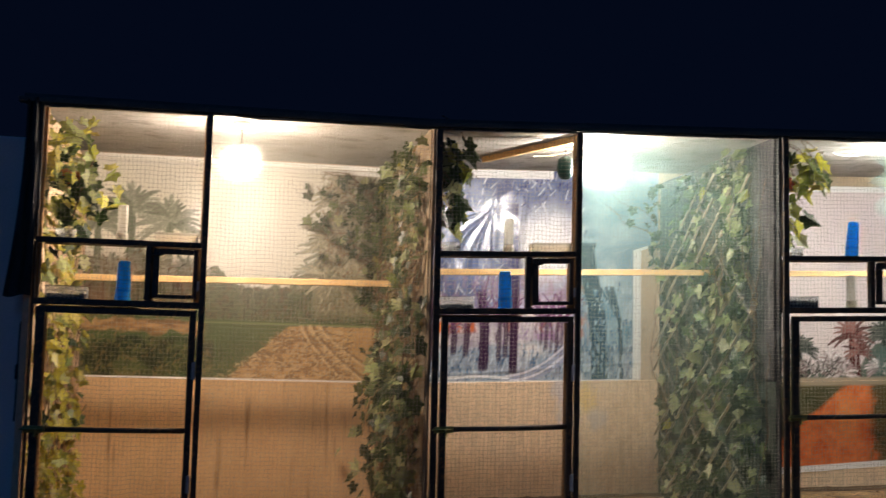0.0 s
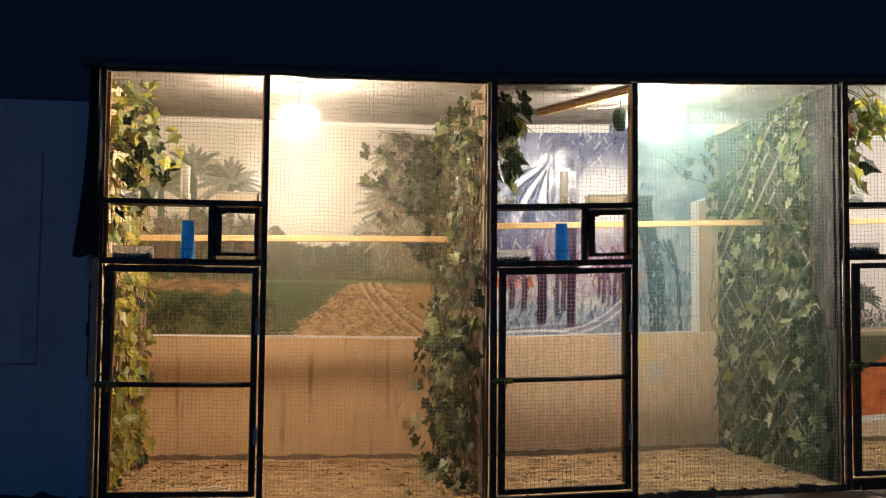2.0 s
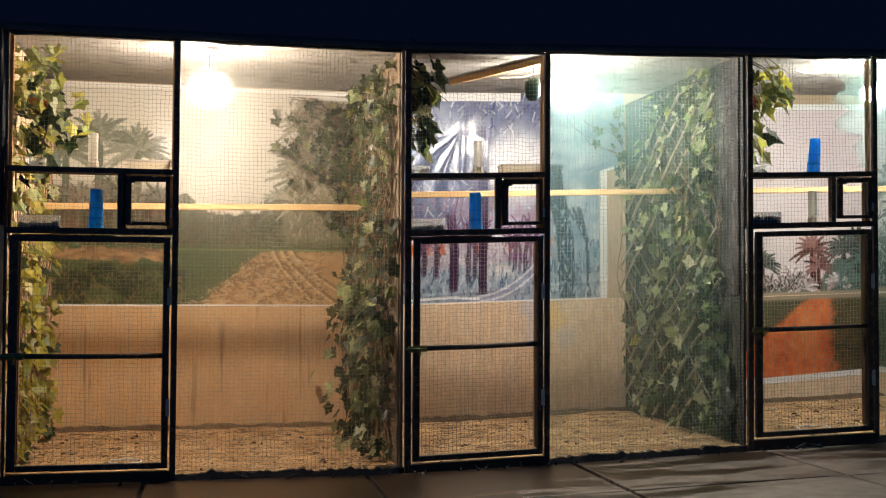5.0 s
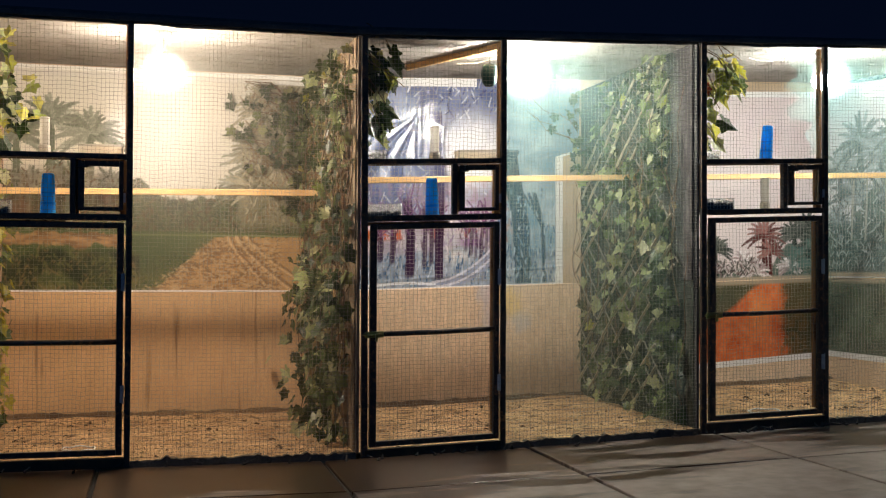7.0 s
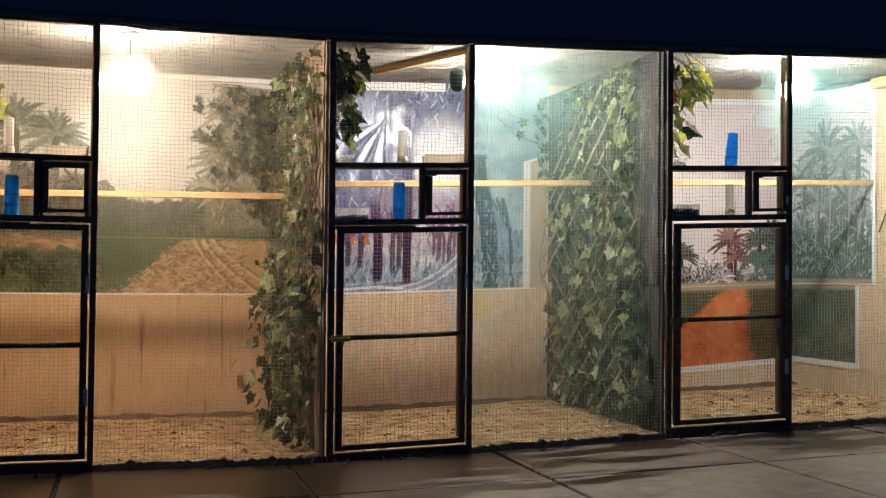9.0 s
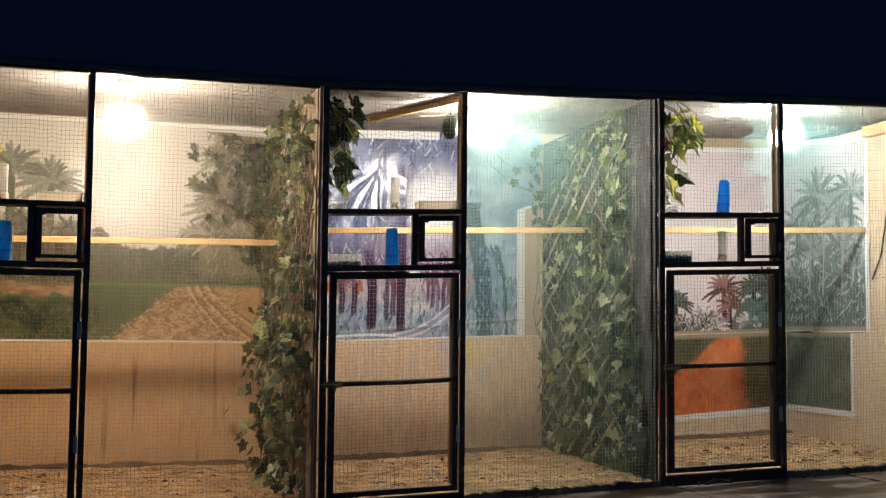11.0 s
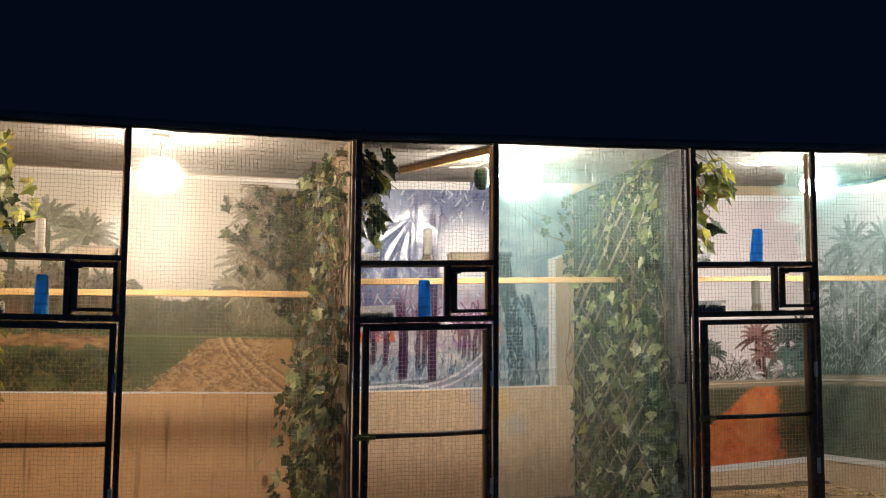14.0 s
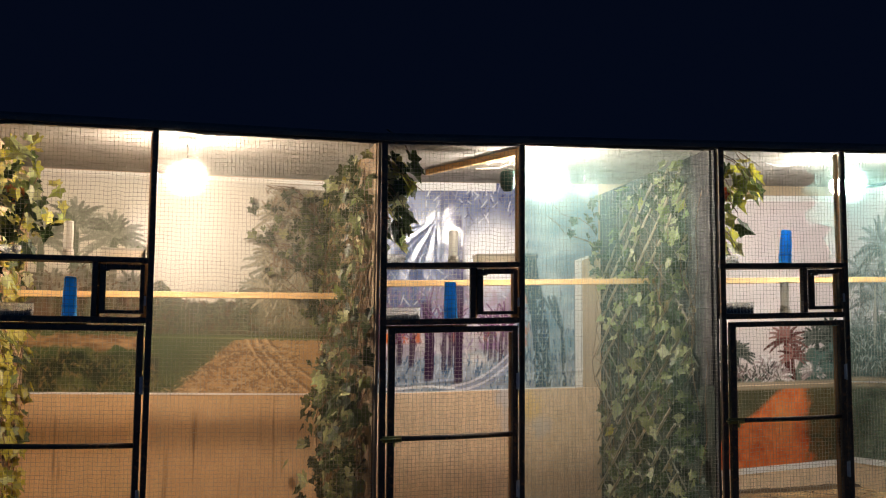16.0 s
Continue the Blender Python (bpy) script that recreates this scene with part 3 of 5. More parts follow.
def cage_front(k, c):
    x0, x1, xr = c["x0"], c["x1"], c["xr"] + (0.034 if k == 0 else 0.022 if k == 1 else 0.0)
    front = thing("cage_front", x0, 0, 0, "black steel cage front with fine wire mesh", "cage", "cage fronts")
    lean = (-0.012, -0.012, 0.0)[k]
    xs = x0 if k == 0 else x0 + 0.026
    bar("post", front, x0 - (0.019 if k == 0 else 0.017) - lean, x0 + (-0.001 if k == 0 else 0.025) - lean, -0.03, TOP, y1=0.008, lean=lean)
    bar("post", front, x1 - 0.018, x1 + 0.018, -0.03, TOP, y0=-0.024, y1=0.008)
    bar("top_rail", front, xs, x1 - 0.0185, TOP - 0.014, TOP)
    bar("top_rail", front, x1 + 0.0185, xr - 0.001, TOP - 0.010, TOP)
    s, r, d = c["shelf"], c["rail"], c["div"]
    bar("shelf_rail", front, xs, x1 - 0.0185, s - 0.017, s + 0.017)
    bar("shelf_rail", front, xs, x1 - 0.0185, r - 0.019, r + 0.019)
    part("shelf", boxed(x0 + 0.03, x1 - 0.03, 0.0215, 0.15, s - 0.014, s - 0.002), RUST, front, "dark thin feeding shelf")
    part("shelf", boxed(x0 + 0.03, x1 - 0.03, 0.0215, 0.15, r - 0.012, r + 0.002), RUST, front, "dark thin feeding shelf")
    bar("divider", front, d - 0.018, d + 0.016, r + 0.0195, s - 0.0175)
    # ragged dark hem of cloth under the top rail
    for xa, xb in ((x0 + 0.02, x1 - 0.024), (x1 + 0.024, xr - 0.003)):
        bm = bmesh.new()
        row = []
        for i in range(61):
            x = xa + (xb - xa) * i / 60
            drop = 0.006 + 0.004 * math.sin(4.1 * x + k) + 0.016 * max(0, noise.noise((x * 3, k, 0))) + 0.006 * noise.noise((x * 26, k, 3))
            row.append([bm.verts.new((x, -0.021 + 0.002 * math.sin(20 * x), z)) for z in (TOP - 0.002, TOP - 0.006 - max(0.001, drop))])
        for a, b in zip(row, row[1:]):
            bm.faces.new((a[0], a[1], b[1], b[0]))
        bmesh.ops.solidify(bm, geom=bm.faces[:], thickness=0.0015)
        part("cloth_hem", bm, CLOTH, front, "ragged dark cloth hem")
    # uneven sill of caked soil under the wide panel, and a timber sill under the door
    bm = strip([x1 + 0.0185 + (xr - x1 - 0.022) * i / 90 for i in range(91)], [-0.05, -0.03, 0.0, 0.02], lambda x, y: -0.05 if y < -0.04 else 0.014 + 0.020 * noise.noise((x * 6, 0, k)) + 0.020 * noise.noise((x * 23, 0, 4)))
    part("soil_ridge", bm, EARTH, front, "ridge of dark caked soil")
    bar("sill", front, x0 + 0.018, x1 - 0.0185, -0.045, c["hang"] - 0.018, RUST, -0.03, 0.03)
    wire_mesh(xs - 0.002, x1 - 0.02, s + 0.015, TOP - 0.02, front, -0.012, 10 * k + 1)
    wire_mesh(xs - 0.002, d - 0.016, r + 0.016, s - 0.015, front, -0.012, 10 * k + 2)
    wire_mesh(x1 + 0.016, xr - 0.005, 0.005, TOP - 0.015, front, -0.012, 10 * k + 3)
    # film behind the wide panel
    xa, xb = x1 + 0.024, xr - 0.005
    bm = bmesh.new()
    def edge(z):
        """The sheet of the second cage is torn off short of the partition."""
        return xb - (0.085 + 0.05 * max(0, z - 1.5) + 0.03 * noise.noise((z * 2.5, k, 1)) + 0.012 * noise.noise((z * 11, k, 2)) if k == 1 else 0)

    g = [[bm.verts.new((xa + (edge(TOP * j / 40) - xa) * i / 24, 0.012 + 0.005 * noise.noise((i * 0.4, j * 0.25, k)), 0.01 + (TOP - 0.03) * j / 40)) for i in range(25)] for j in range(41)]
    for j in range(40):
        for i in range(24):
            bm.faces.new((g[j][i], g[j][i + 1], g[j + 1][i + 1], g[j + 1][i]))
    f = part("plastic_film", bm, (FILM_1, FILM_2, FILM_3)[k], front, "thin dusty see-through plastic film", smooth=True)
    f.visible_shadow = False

    # brown liner strips behind the steel, round each opening
    def liner(xa, xb, za, zb, y1=0.062):
        part("liner", boxed(xa, xb, 0.0215, y1, za, zb, bevel=0.002), LINER, front, "brown liner strip behind the steel")

    for za, zb in ((s + 0.018, TOP - 0.016), (r + 0.020, s - 0.018)):
        liner(x1 - (0.057 if za < s else 0.029), x1 - 0.010, za, zb)
        liner(x0 - 0.010 - lean * (1 - za / TOP), x0 + 0.016 - lean * (1 - za / TOP), za, zb)
    liner(d - 0.010, d + 0.036, r + 0.020, s - 0.018, 0.045)
    # hatch
    ha, hb = d + 0.030, x1 - 0.036
    hz0, hz1 = r + 0.040, s - 0.030
    h = thing("feeding_hatch", ha, 0, hz0, "small black steel feeding hatch with mesh, closed", "hatch", "feeding hatches")
    w = 0.036
    bar("stile", h, ha, ha + w, hz0, hz1, y0=-0.03, y1=0.005)
    bar("stile", h, hb - 0.026, hb, hz0, hz1, y0=-0.03, y1=0.005)
    bar("rail", h, ha + w + 0.001, hb - 0.027, hz1 - 0.032, hz1, y0=-0.029, y1=0.004)
    bar("rail", h, ha + w + 0.001, hb - 0.027, hz0, hz0 + 0.022, y0=-0.029, y1=0.004)
    wire_mesh(ha + w - 0.004, hb - 0.022, hz0 + 0.018, hz1 - 0.028, h, -0.008, 10 * k + 4)
    part("latch", tube(boxed(ha + 0.005, ha + 0.055, -0.044, -0.0305, hz1 - 0.045, hz1 - 0.03, bevel=0.003), [(ha - 0.015, -0.037, hz1 - 0.038), (ha + 0.06, -0.037, hz1 - 0.038)], 0.005), STEEL, h, "small dark slide bolt")
    part("hinge", boxed(hb + 0.001, hb + 0.014, -0.036, -0.02, hz0 + 0.05, hz0 + 0.11, bevel=0.002), ZINC, h)

    # strip added above the door, its orange-brown stands for light in the gap
    if k < 2:
        liner(x0 + 0.03, x0 + (0.62, 0.58)[k], c["door"] - 0.008, r - 0.0215, 0.045)

    # door
    da, db, dz, dt = (x0 + 0.047 if k else x0 + 0.021), x1 - 0.030, c["hang"], c["door"]
    door = thing("cage_door", da, 0, dz, "black steel cage door with wire mesh, closed", "door", "cage doors")
    bar("stile", door, da, da + (0.044 if k else 0.052), dz, dt, y0=-0.026, y1=0.012)
    bar("stile", door, db - 0.036, db, dz, dt, y0=-0.026, y1=0.012)
    bar("rail", door, da + (0.045 if k else 0.053), db - 0.037, dt - 0.036, dt, y0=-0.025, y1=0.011)
    bar("rail", door, da + (0.045 if k else 0.053), db - 0.037, dz, dz + 0.034, y0=-0.025, y1=0.011)
    part("mid_rail", tube(bmesh.new(), [(da + (0.045 if k else 0.053), -0.010, c["mid"]), ((da + db) / 2, -0.010, c["mid"] - 0.003), (db - 0.037, -0.010, c["mid"])], 0.0165, 14), STEEL, door, smooth=True)
    wire_mesh(da + 0.034, db - 0.036, dz + 0.03, dt - 0.03, door, -0.006, 10 * k + 5)
    part("liner", boxed(db - 0.042, db - 0.016, 0.0135, 0.056, dz + 0.04, dt - 0.04, bevel=0.002), LINER, door, "brown liner strip of the door")
    part("liner", boxed(da + 0.020, da + (0.047 if k else 0.058), 0.0135, 0.056, dz + 0.04, dt - 0.04, bevel=0.002), LINER, door, "brown liner strip of the door")
    bolt = boxed(da - 0.035, da + 0.09, -0.040, -0.0265, c["mid"] - 0.022, c["mid"] + 0.02, bevel=0.003)
    tube(bolt, [(da - 0.05, -0.045, c["mid"]), (da + 0.08, -0.045, c["mid"])], 0.007)
    box(bolt, da + 0.03, da + 0.045, -0.065, -0.04, c["mid"] - 0.045, c["mid"] + 0.005, bevel=0.003)
    part("slide_bolt", bolt, BRASS, door, "greenish brass slide bolt")
    for hz in (dz + 0.32, dt - 0.42):
        hinge = part("hinge", boxed(db - 0.014, db + 0.010, -0.034, -0.0265, hz, hz + 0.105, bevel=0.002), ZINC, door, "zinc butt hinge")
        pin = bmesh.new()
        tube(pin, [(db + 0.003, -0.037, hz - 0.004), (db + 0.003, -0.037, hz + 0.109)], 0.006)
        part("hinge_pin", pin, ZINC, hinge)


for k, c in enumerate(CAGES):
    cage_front(k, c)
# torn scrap of film in the third cage, inside the upper panel
bm = bmesh.new()
rows = []
for j in range(21):
    z = 1.93 + 0.75 * j / 20
    left = 4.43 + 0.045 * math.sin(j * 1.3) + 0.05 * noise.noise((j * 0.5, 2, 7)) + (0.13 if j < 7 else 0)
    rows.append([bm.verts.new((left + (4.645 - left) * i / 6, 0.03 + 0.008 * math.sin(i + j), z)) for i in range(7)])
for a, b in zip(rows, rows[1:]):
    for i in range(6):
        bm.faces.new((a[i], a[i + 1], b[i + 1], b[i]))
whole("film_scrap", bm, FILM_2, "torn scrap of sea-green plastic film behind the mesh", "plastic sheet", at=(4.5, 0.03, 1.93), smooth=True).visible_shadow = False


# ---- lamps ----
def lamp(x, y, z, zc, mat, label):
    t = thing("ceiling_lamp", x, y, z, label, "lamp", "cage lamps")
    part("ceiling_rose", lathe([(0, 0), (0.055, 0), (0.055, -0.018), (0.03, -0.04), (0, -0.04)], x, y, zc, 20), WHITE, t, smooth=True)
    part("cord", tube(bmesh.new(), [(x, y, zc - 0.04), (x + 0.004, y, zc - 0.08), (x, y, z + 0.115)], 0.004), BLACK, t)
    socket = part("socket", lathe([(0, 0.125), (0.02, 0.12), (0.024, 0.07), (0.022, 0.066), (0, 0.066)], x, y, z, 16), WHITE, t, smooth=True)
    b = part("bulb", lathe([(0.060, 0.026), (0.0675, 0.010), (0.07, -0.005), (0.066, -0.04), (0.045, -0.068), (0.02, -0.08), (0, -0.083)], x, y, z, 20), mat, socket, "brightly lit bulb", smooth=True)
    part("bulb_body", lathe([(0, 0.068), (0.022, 0.066), (0.036, 0.054), (0.060, 0.027), (0.0, 0.027)], x, y, z, 20), WHITE, socket, "opaque white collar of the bulb", smooth=True)
    return t


lamp(0.024, 0.34, 2.475, 2.74, BULB_1, "bare warm white bulb hanging lit from the ceiling")
lamp(2.51, 0.50, 2.563, 2.748, BULB_2, "bare cool white bulb hanging lit from the ceiling")
lamp(4.909, 0.40, 2.542, 2.743, BULB_3, "bare cool white bulb hanging lit from the ceiling")


# ---- perches, beam, hanging pot ----
for xa, xb, z, tip, y in ((-1.186, 1.23, 1.727, 0.036, 1.10), (1.275, 3.65, 1.850, 0.0, 1.0), (3.695, 6.15, 1.846, 0.0, 1.0)):
    bm = boxed(xa, xb, y - 0.015, y + 0.02, z - 0.022, z + 0.022, bevel=0.003)
    for v in bm.verts:
        v.co.z += tip * (v.co.x - xa) / (xb - xa)
    whole("perch", bm, WOOD, "long pine batten perch fixed across the cage", "perch", group="perches", at=(xa, y, z))
bm = bmesh.new()
a, b = Vector((1.90, 1.45, 2.768)), Vector((2.30, 0.18, 2.705))
d = (b - a).normalized()
s = Vector((-d.y, d.x, 0)) * 0.017
v = [bm.verts.new(p + q + Vector((0, 0, h))) for p in (a, b) for q in (s, -s) for h in (-0.018, 0.026)]
for f in ((0, 1, 3, 2), (4, 6, 7, 5), (0, 4, 5, 1), (2, 3, 7, 6), (0, 2, 6, 4), (1, 5, 7, 3)):
    bm.faces.new([v[i] for i in f])
whole("ceiling_strut", bm, WOOD, "slanting pine strut under the ceiling", "beam", at=(2.1, 0.8, 2.77))
bm = tube(bmesh.new(), [(2.20, 0.75, 2.72), (2.32, 0.7, 2.735), (2.50, 0.62, 2.73)], 0.006)
tube(bm, [(2.14, 0.85, 2.70), (2.3, 0.8, 2.70), (2.45, 0.74, 2.735)], 0.0045)
whole("ceiling_twig", bm, STICK, "thin bare twigs lodged under the ceiling", "twig", at=(2.3, 0.7, 2.7))
pot = thing("hanging_pot", 2.275, 0.45, 2.55, "dark green plastic pot hanging beside the bulb", "pot")
part("pot_body", lathe([(0, -0.085), (0.03, -0.082), (0.052, -0.05), (0.06, 0.0), (0.055, 0.05), (0.04, 0.075), (0.036, 0.07), (0, 0.066)], 2.275, 0.45, 2.55, 18), GREEN, pot, smooth=True)
part("hanger", tube(bmesh.new(), [(2.275, 0.45, 2.62), (2.28, 0.45, 2.71), (2.277, 0.45, 2.745)], 0.003), BLACK, pot)
bm = boxed(6.06, 6.152, 0.05, 0.92, 2.63, 2.72, bevel=0.004)
whole("wall_batten", bm, WOOD, "pine batten along the top of the end wall", "batten", at=(6.1, 0.5, 2.7))


cable = tube(bmesh.new(), [(6.145, 0.62, 2.45), (6.14, 0.72, 1.95), (6.142, 0.80, 1.62), (6.143, 0.92, 1.42)], 0.006)
whole("wall_cable", cable, BLACK, "thin dark cable hanging on the end wall", "cable", at=(6.14, 0.8, 1.5))
wire = tube(bmesh.new(), [(4.38, 0.55, 2.725), (4.46, 0.55, 2.705), (4.56, 0.55, 2.704), (4.64, 0.55, 2.722)], 0.005)
whole("ceiling_wire", wire, WHITE, "short white wire sagging from the ceiling", "wire", at=(4.5, 0.55, 2.7))


# ---- feeders on the shelves ----
def bottle(x, y, z, h=0.262, lean=0.0):
    t = thing("water_feeder", x, y, z, "blue plastic tube drinker with a round base", "drinker", "blue drinkers")
    tank = part("tank", lathe([(0.043, h * 0.30), (0.043, h * 0.34), (0.042, h * 0.6), (0.037, h * 0.95), (0.033, h), (0, h)], x, y, z, 20), BLUE, t, smooth=True)
    part("collar", lathe([(0.0455, h * 0.27), (0.0465, h * 0.29), (0.0465, h * 0.32), (0.0455, h * 0.33)], x, y, z, 20), BLUE_DARK, tank, smooth=True)
    part("water", lathe([(0.0424, h * 0.53), (0.0430, h * 0.535), (0.0428, h * 0.555), (0.0420, h * 0.56)], x, y, z, 20), BLUE_DARK, tank, "water line seen through the blue tank", smooth=True)
    part("base", lathe([(0, 0), (0.049, 0), (0.050, 0.012), (0.046, 0.03), (0.044, h * 0.28)], x, y, z, 20), BLUE, t, smooth=True)
    t.rotation_euler = (0.0, lean, 0.0)


def tube_feeder(x, y, z, h=0.24):
    t = thing("seed_feeder", x, y, z, "clear plastic tube feeder on a pale base", "feeder", "tube feeders")
    part("tube", lathe([(0.030, h * 0.26), (0.030, h * 0.97), (0.027, h), (0, h)], x, y, z, 18), MILKY, t, smooth=True)
    part("base", lathe([(0, 0), (0.036, 0), (0.038, 0.02), (0.034, h * 0.27), (0, h * 0.27)], x, y, z, 18), CREAM, t, "cream plastic base", smooth=True)


def tray(x0, x1, z, y0=0.03, y1=0.14, h=0.10, fill=0.05):
    t = thing("seed_tray", x0, y0, z, "clear plastic tray half full of dark seed", "tray", "seed trays")
    w = 0.004
    part("tray_wall", boxed(x0, x1, y0, y0 + w, z, z + h), CLEAR, t)
    part("tray_wall", boxed(x0, x1, y1 - w, y1, z, z + h), CLEAR, t)
    part("tray_wall", boxed(x0, x0 + w, y0 + w, y1 - w, z, z + h), CLEAR, t)
    part("tray_wall", boxed(x1 - w, x1, y0 + w, y1 - w, z, z + h), CLEAR, t)
    bm = boxed(x0 + w, x1 - w, y0 + w, y1 - w, z, z + 0.006)
    n = 14
    g = [[bm.verts.new((x0 + 0.006 + (x1 - x0 - 0.012) * i / n, y0 + 0.006 + (y1 - y0 - 0.012) * j / 5, z + fill * (0.8 + 0.35 * noise.noise((i * 0.5 + x0, j * 0.7, 1))))) for i in range(n + 1)] for j in range(6)]
    for j in range(5):
        for i in range(n):
            bm.faces.new((g[j][i], g[j][i + 1], g[j + 1][i + 1], g[j + 1][i]))
    for i in range(n):
        for row, flip in ((g[0], 1), (g[5], -1)):
            p, q = row[i], row[i + 1]
            u, v = bm.verts.new((p.co.x, p.co.y, z + 0.004)), bm.verts.new((q.co.x, q.co.y, z + 0.004))
            bm.faces.new((u, v, q, p)[::flip])
    part("seed", bm, SEED, t, "heap of dark seed")


def dish(x0, x1, z, y0=0.035, y1=0.14, h=0.075):
    t = thing("feed_box", x0, y0, z, "cream plastic feed box on the shelf", "box", "feed boxes")
    bm = bmesh.new()
    for a in ((x0, x1, y0, y0 + 0.006, z, z + h), (x0, x1, y1 - 0.006, y1, z, z + h), (x0, x0 + 0.006, y0 + 0.006, y1 - 0.006, z, z + h), (x1 - 0.006, x1, y0 + 0.006, y1 - 0.006, z, z + h), (x0 + 0.006, x1 - 0.006, y0 + 0.006, y1 - 0.006, z, z + 0.006)):
        box(bm, *a)
    part("box_body", bm, CREAM, t)
    rim = bmesh.new()
    for a in ((x0 - 0.006, x1 + 0.006, y0 - 0.006, y0 - 0.0005), (x0 - 0.006, x1 + 0.006, y1 + 0.0005, y1 + 0.006)):
        box(rim, *a, z + h - 0.012, z + h + 0.003)
    part("rim", rim, MILKY, t)


def cup(x, z, y=0.085):
    t = thing("seed_cup", x, y, z, "shallow clear cup with dark scraps in it", "cup", "seed cups")
    part("cup_wall", lathe([(0, 0.003), (0.052, 0.003), (0.06, 0.075), (0.063, 0.078), (0.063, 0.074), (0.056, 0.0), (0, 0.0)], x, y, z, 20), CLEAR, t, smooth=True)
    bm = bmesh.new()
    rng = random.Random(int(x * 100))
    for _ in range(16):
        px, py, pz = x + rng.uniform(-0.04, 0.04), y + rng.uniform(-0.03, 0.03), z + rng.uniform(0.02, 0.06)
        tube(bm, [(px, py, pz), (px + rng.uniform(-0.04, 0.04), py + rng.uniform(-0.02, 0.02), pz + rng.uniform(-0.02, 0.03))], 0.009, 5, 0.4)
    part("scraps", bm, SEED, t, "dark vegetable scraps")


for k, c in enumerate(CAGES):
    s, r = c["shelf"] + 0.0005, c["rail"] + 0.0045
    if k < 2:
        bx = (-0.656, 1.773)[k]
        bottle(bx, 0.085, r, lean=(0.0, -0.02)[k])
        tube_feeder((-0.679, 1.788)[k], 0.085, s)
    else:
        bottle(4.250, 0.085, s + 0.003, lean=0.07)
        tube_feeder(4.244, 0.085, r)
    tray(c["x0"] + 0.025 + 0.03 * (k == 0), c["x0"] + 0.265 + 0.03 * (k == 0), r, h=0.095, fill=(0.055, 0.055, 0.075)[k])
    cup(c["x0"] + 0.11 + 0.04 * (k == 0), s)
    if k < 2:
        dish(c["x1"] - 0.30, c["x1"] - 0.04, s)

# ---- printed vinyl banners on the walls: painted by code, one colour a mesh point ----
STEP = 0.0062


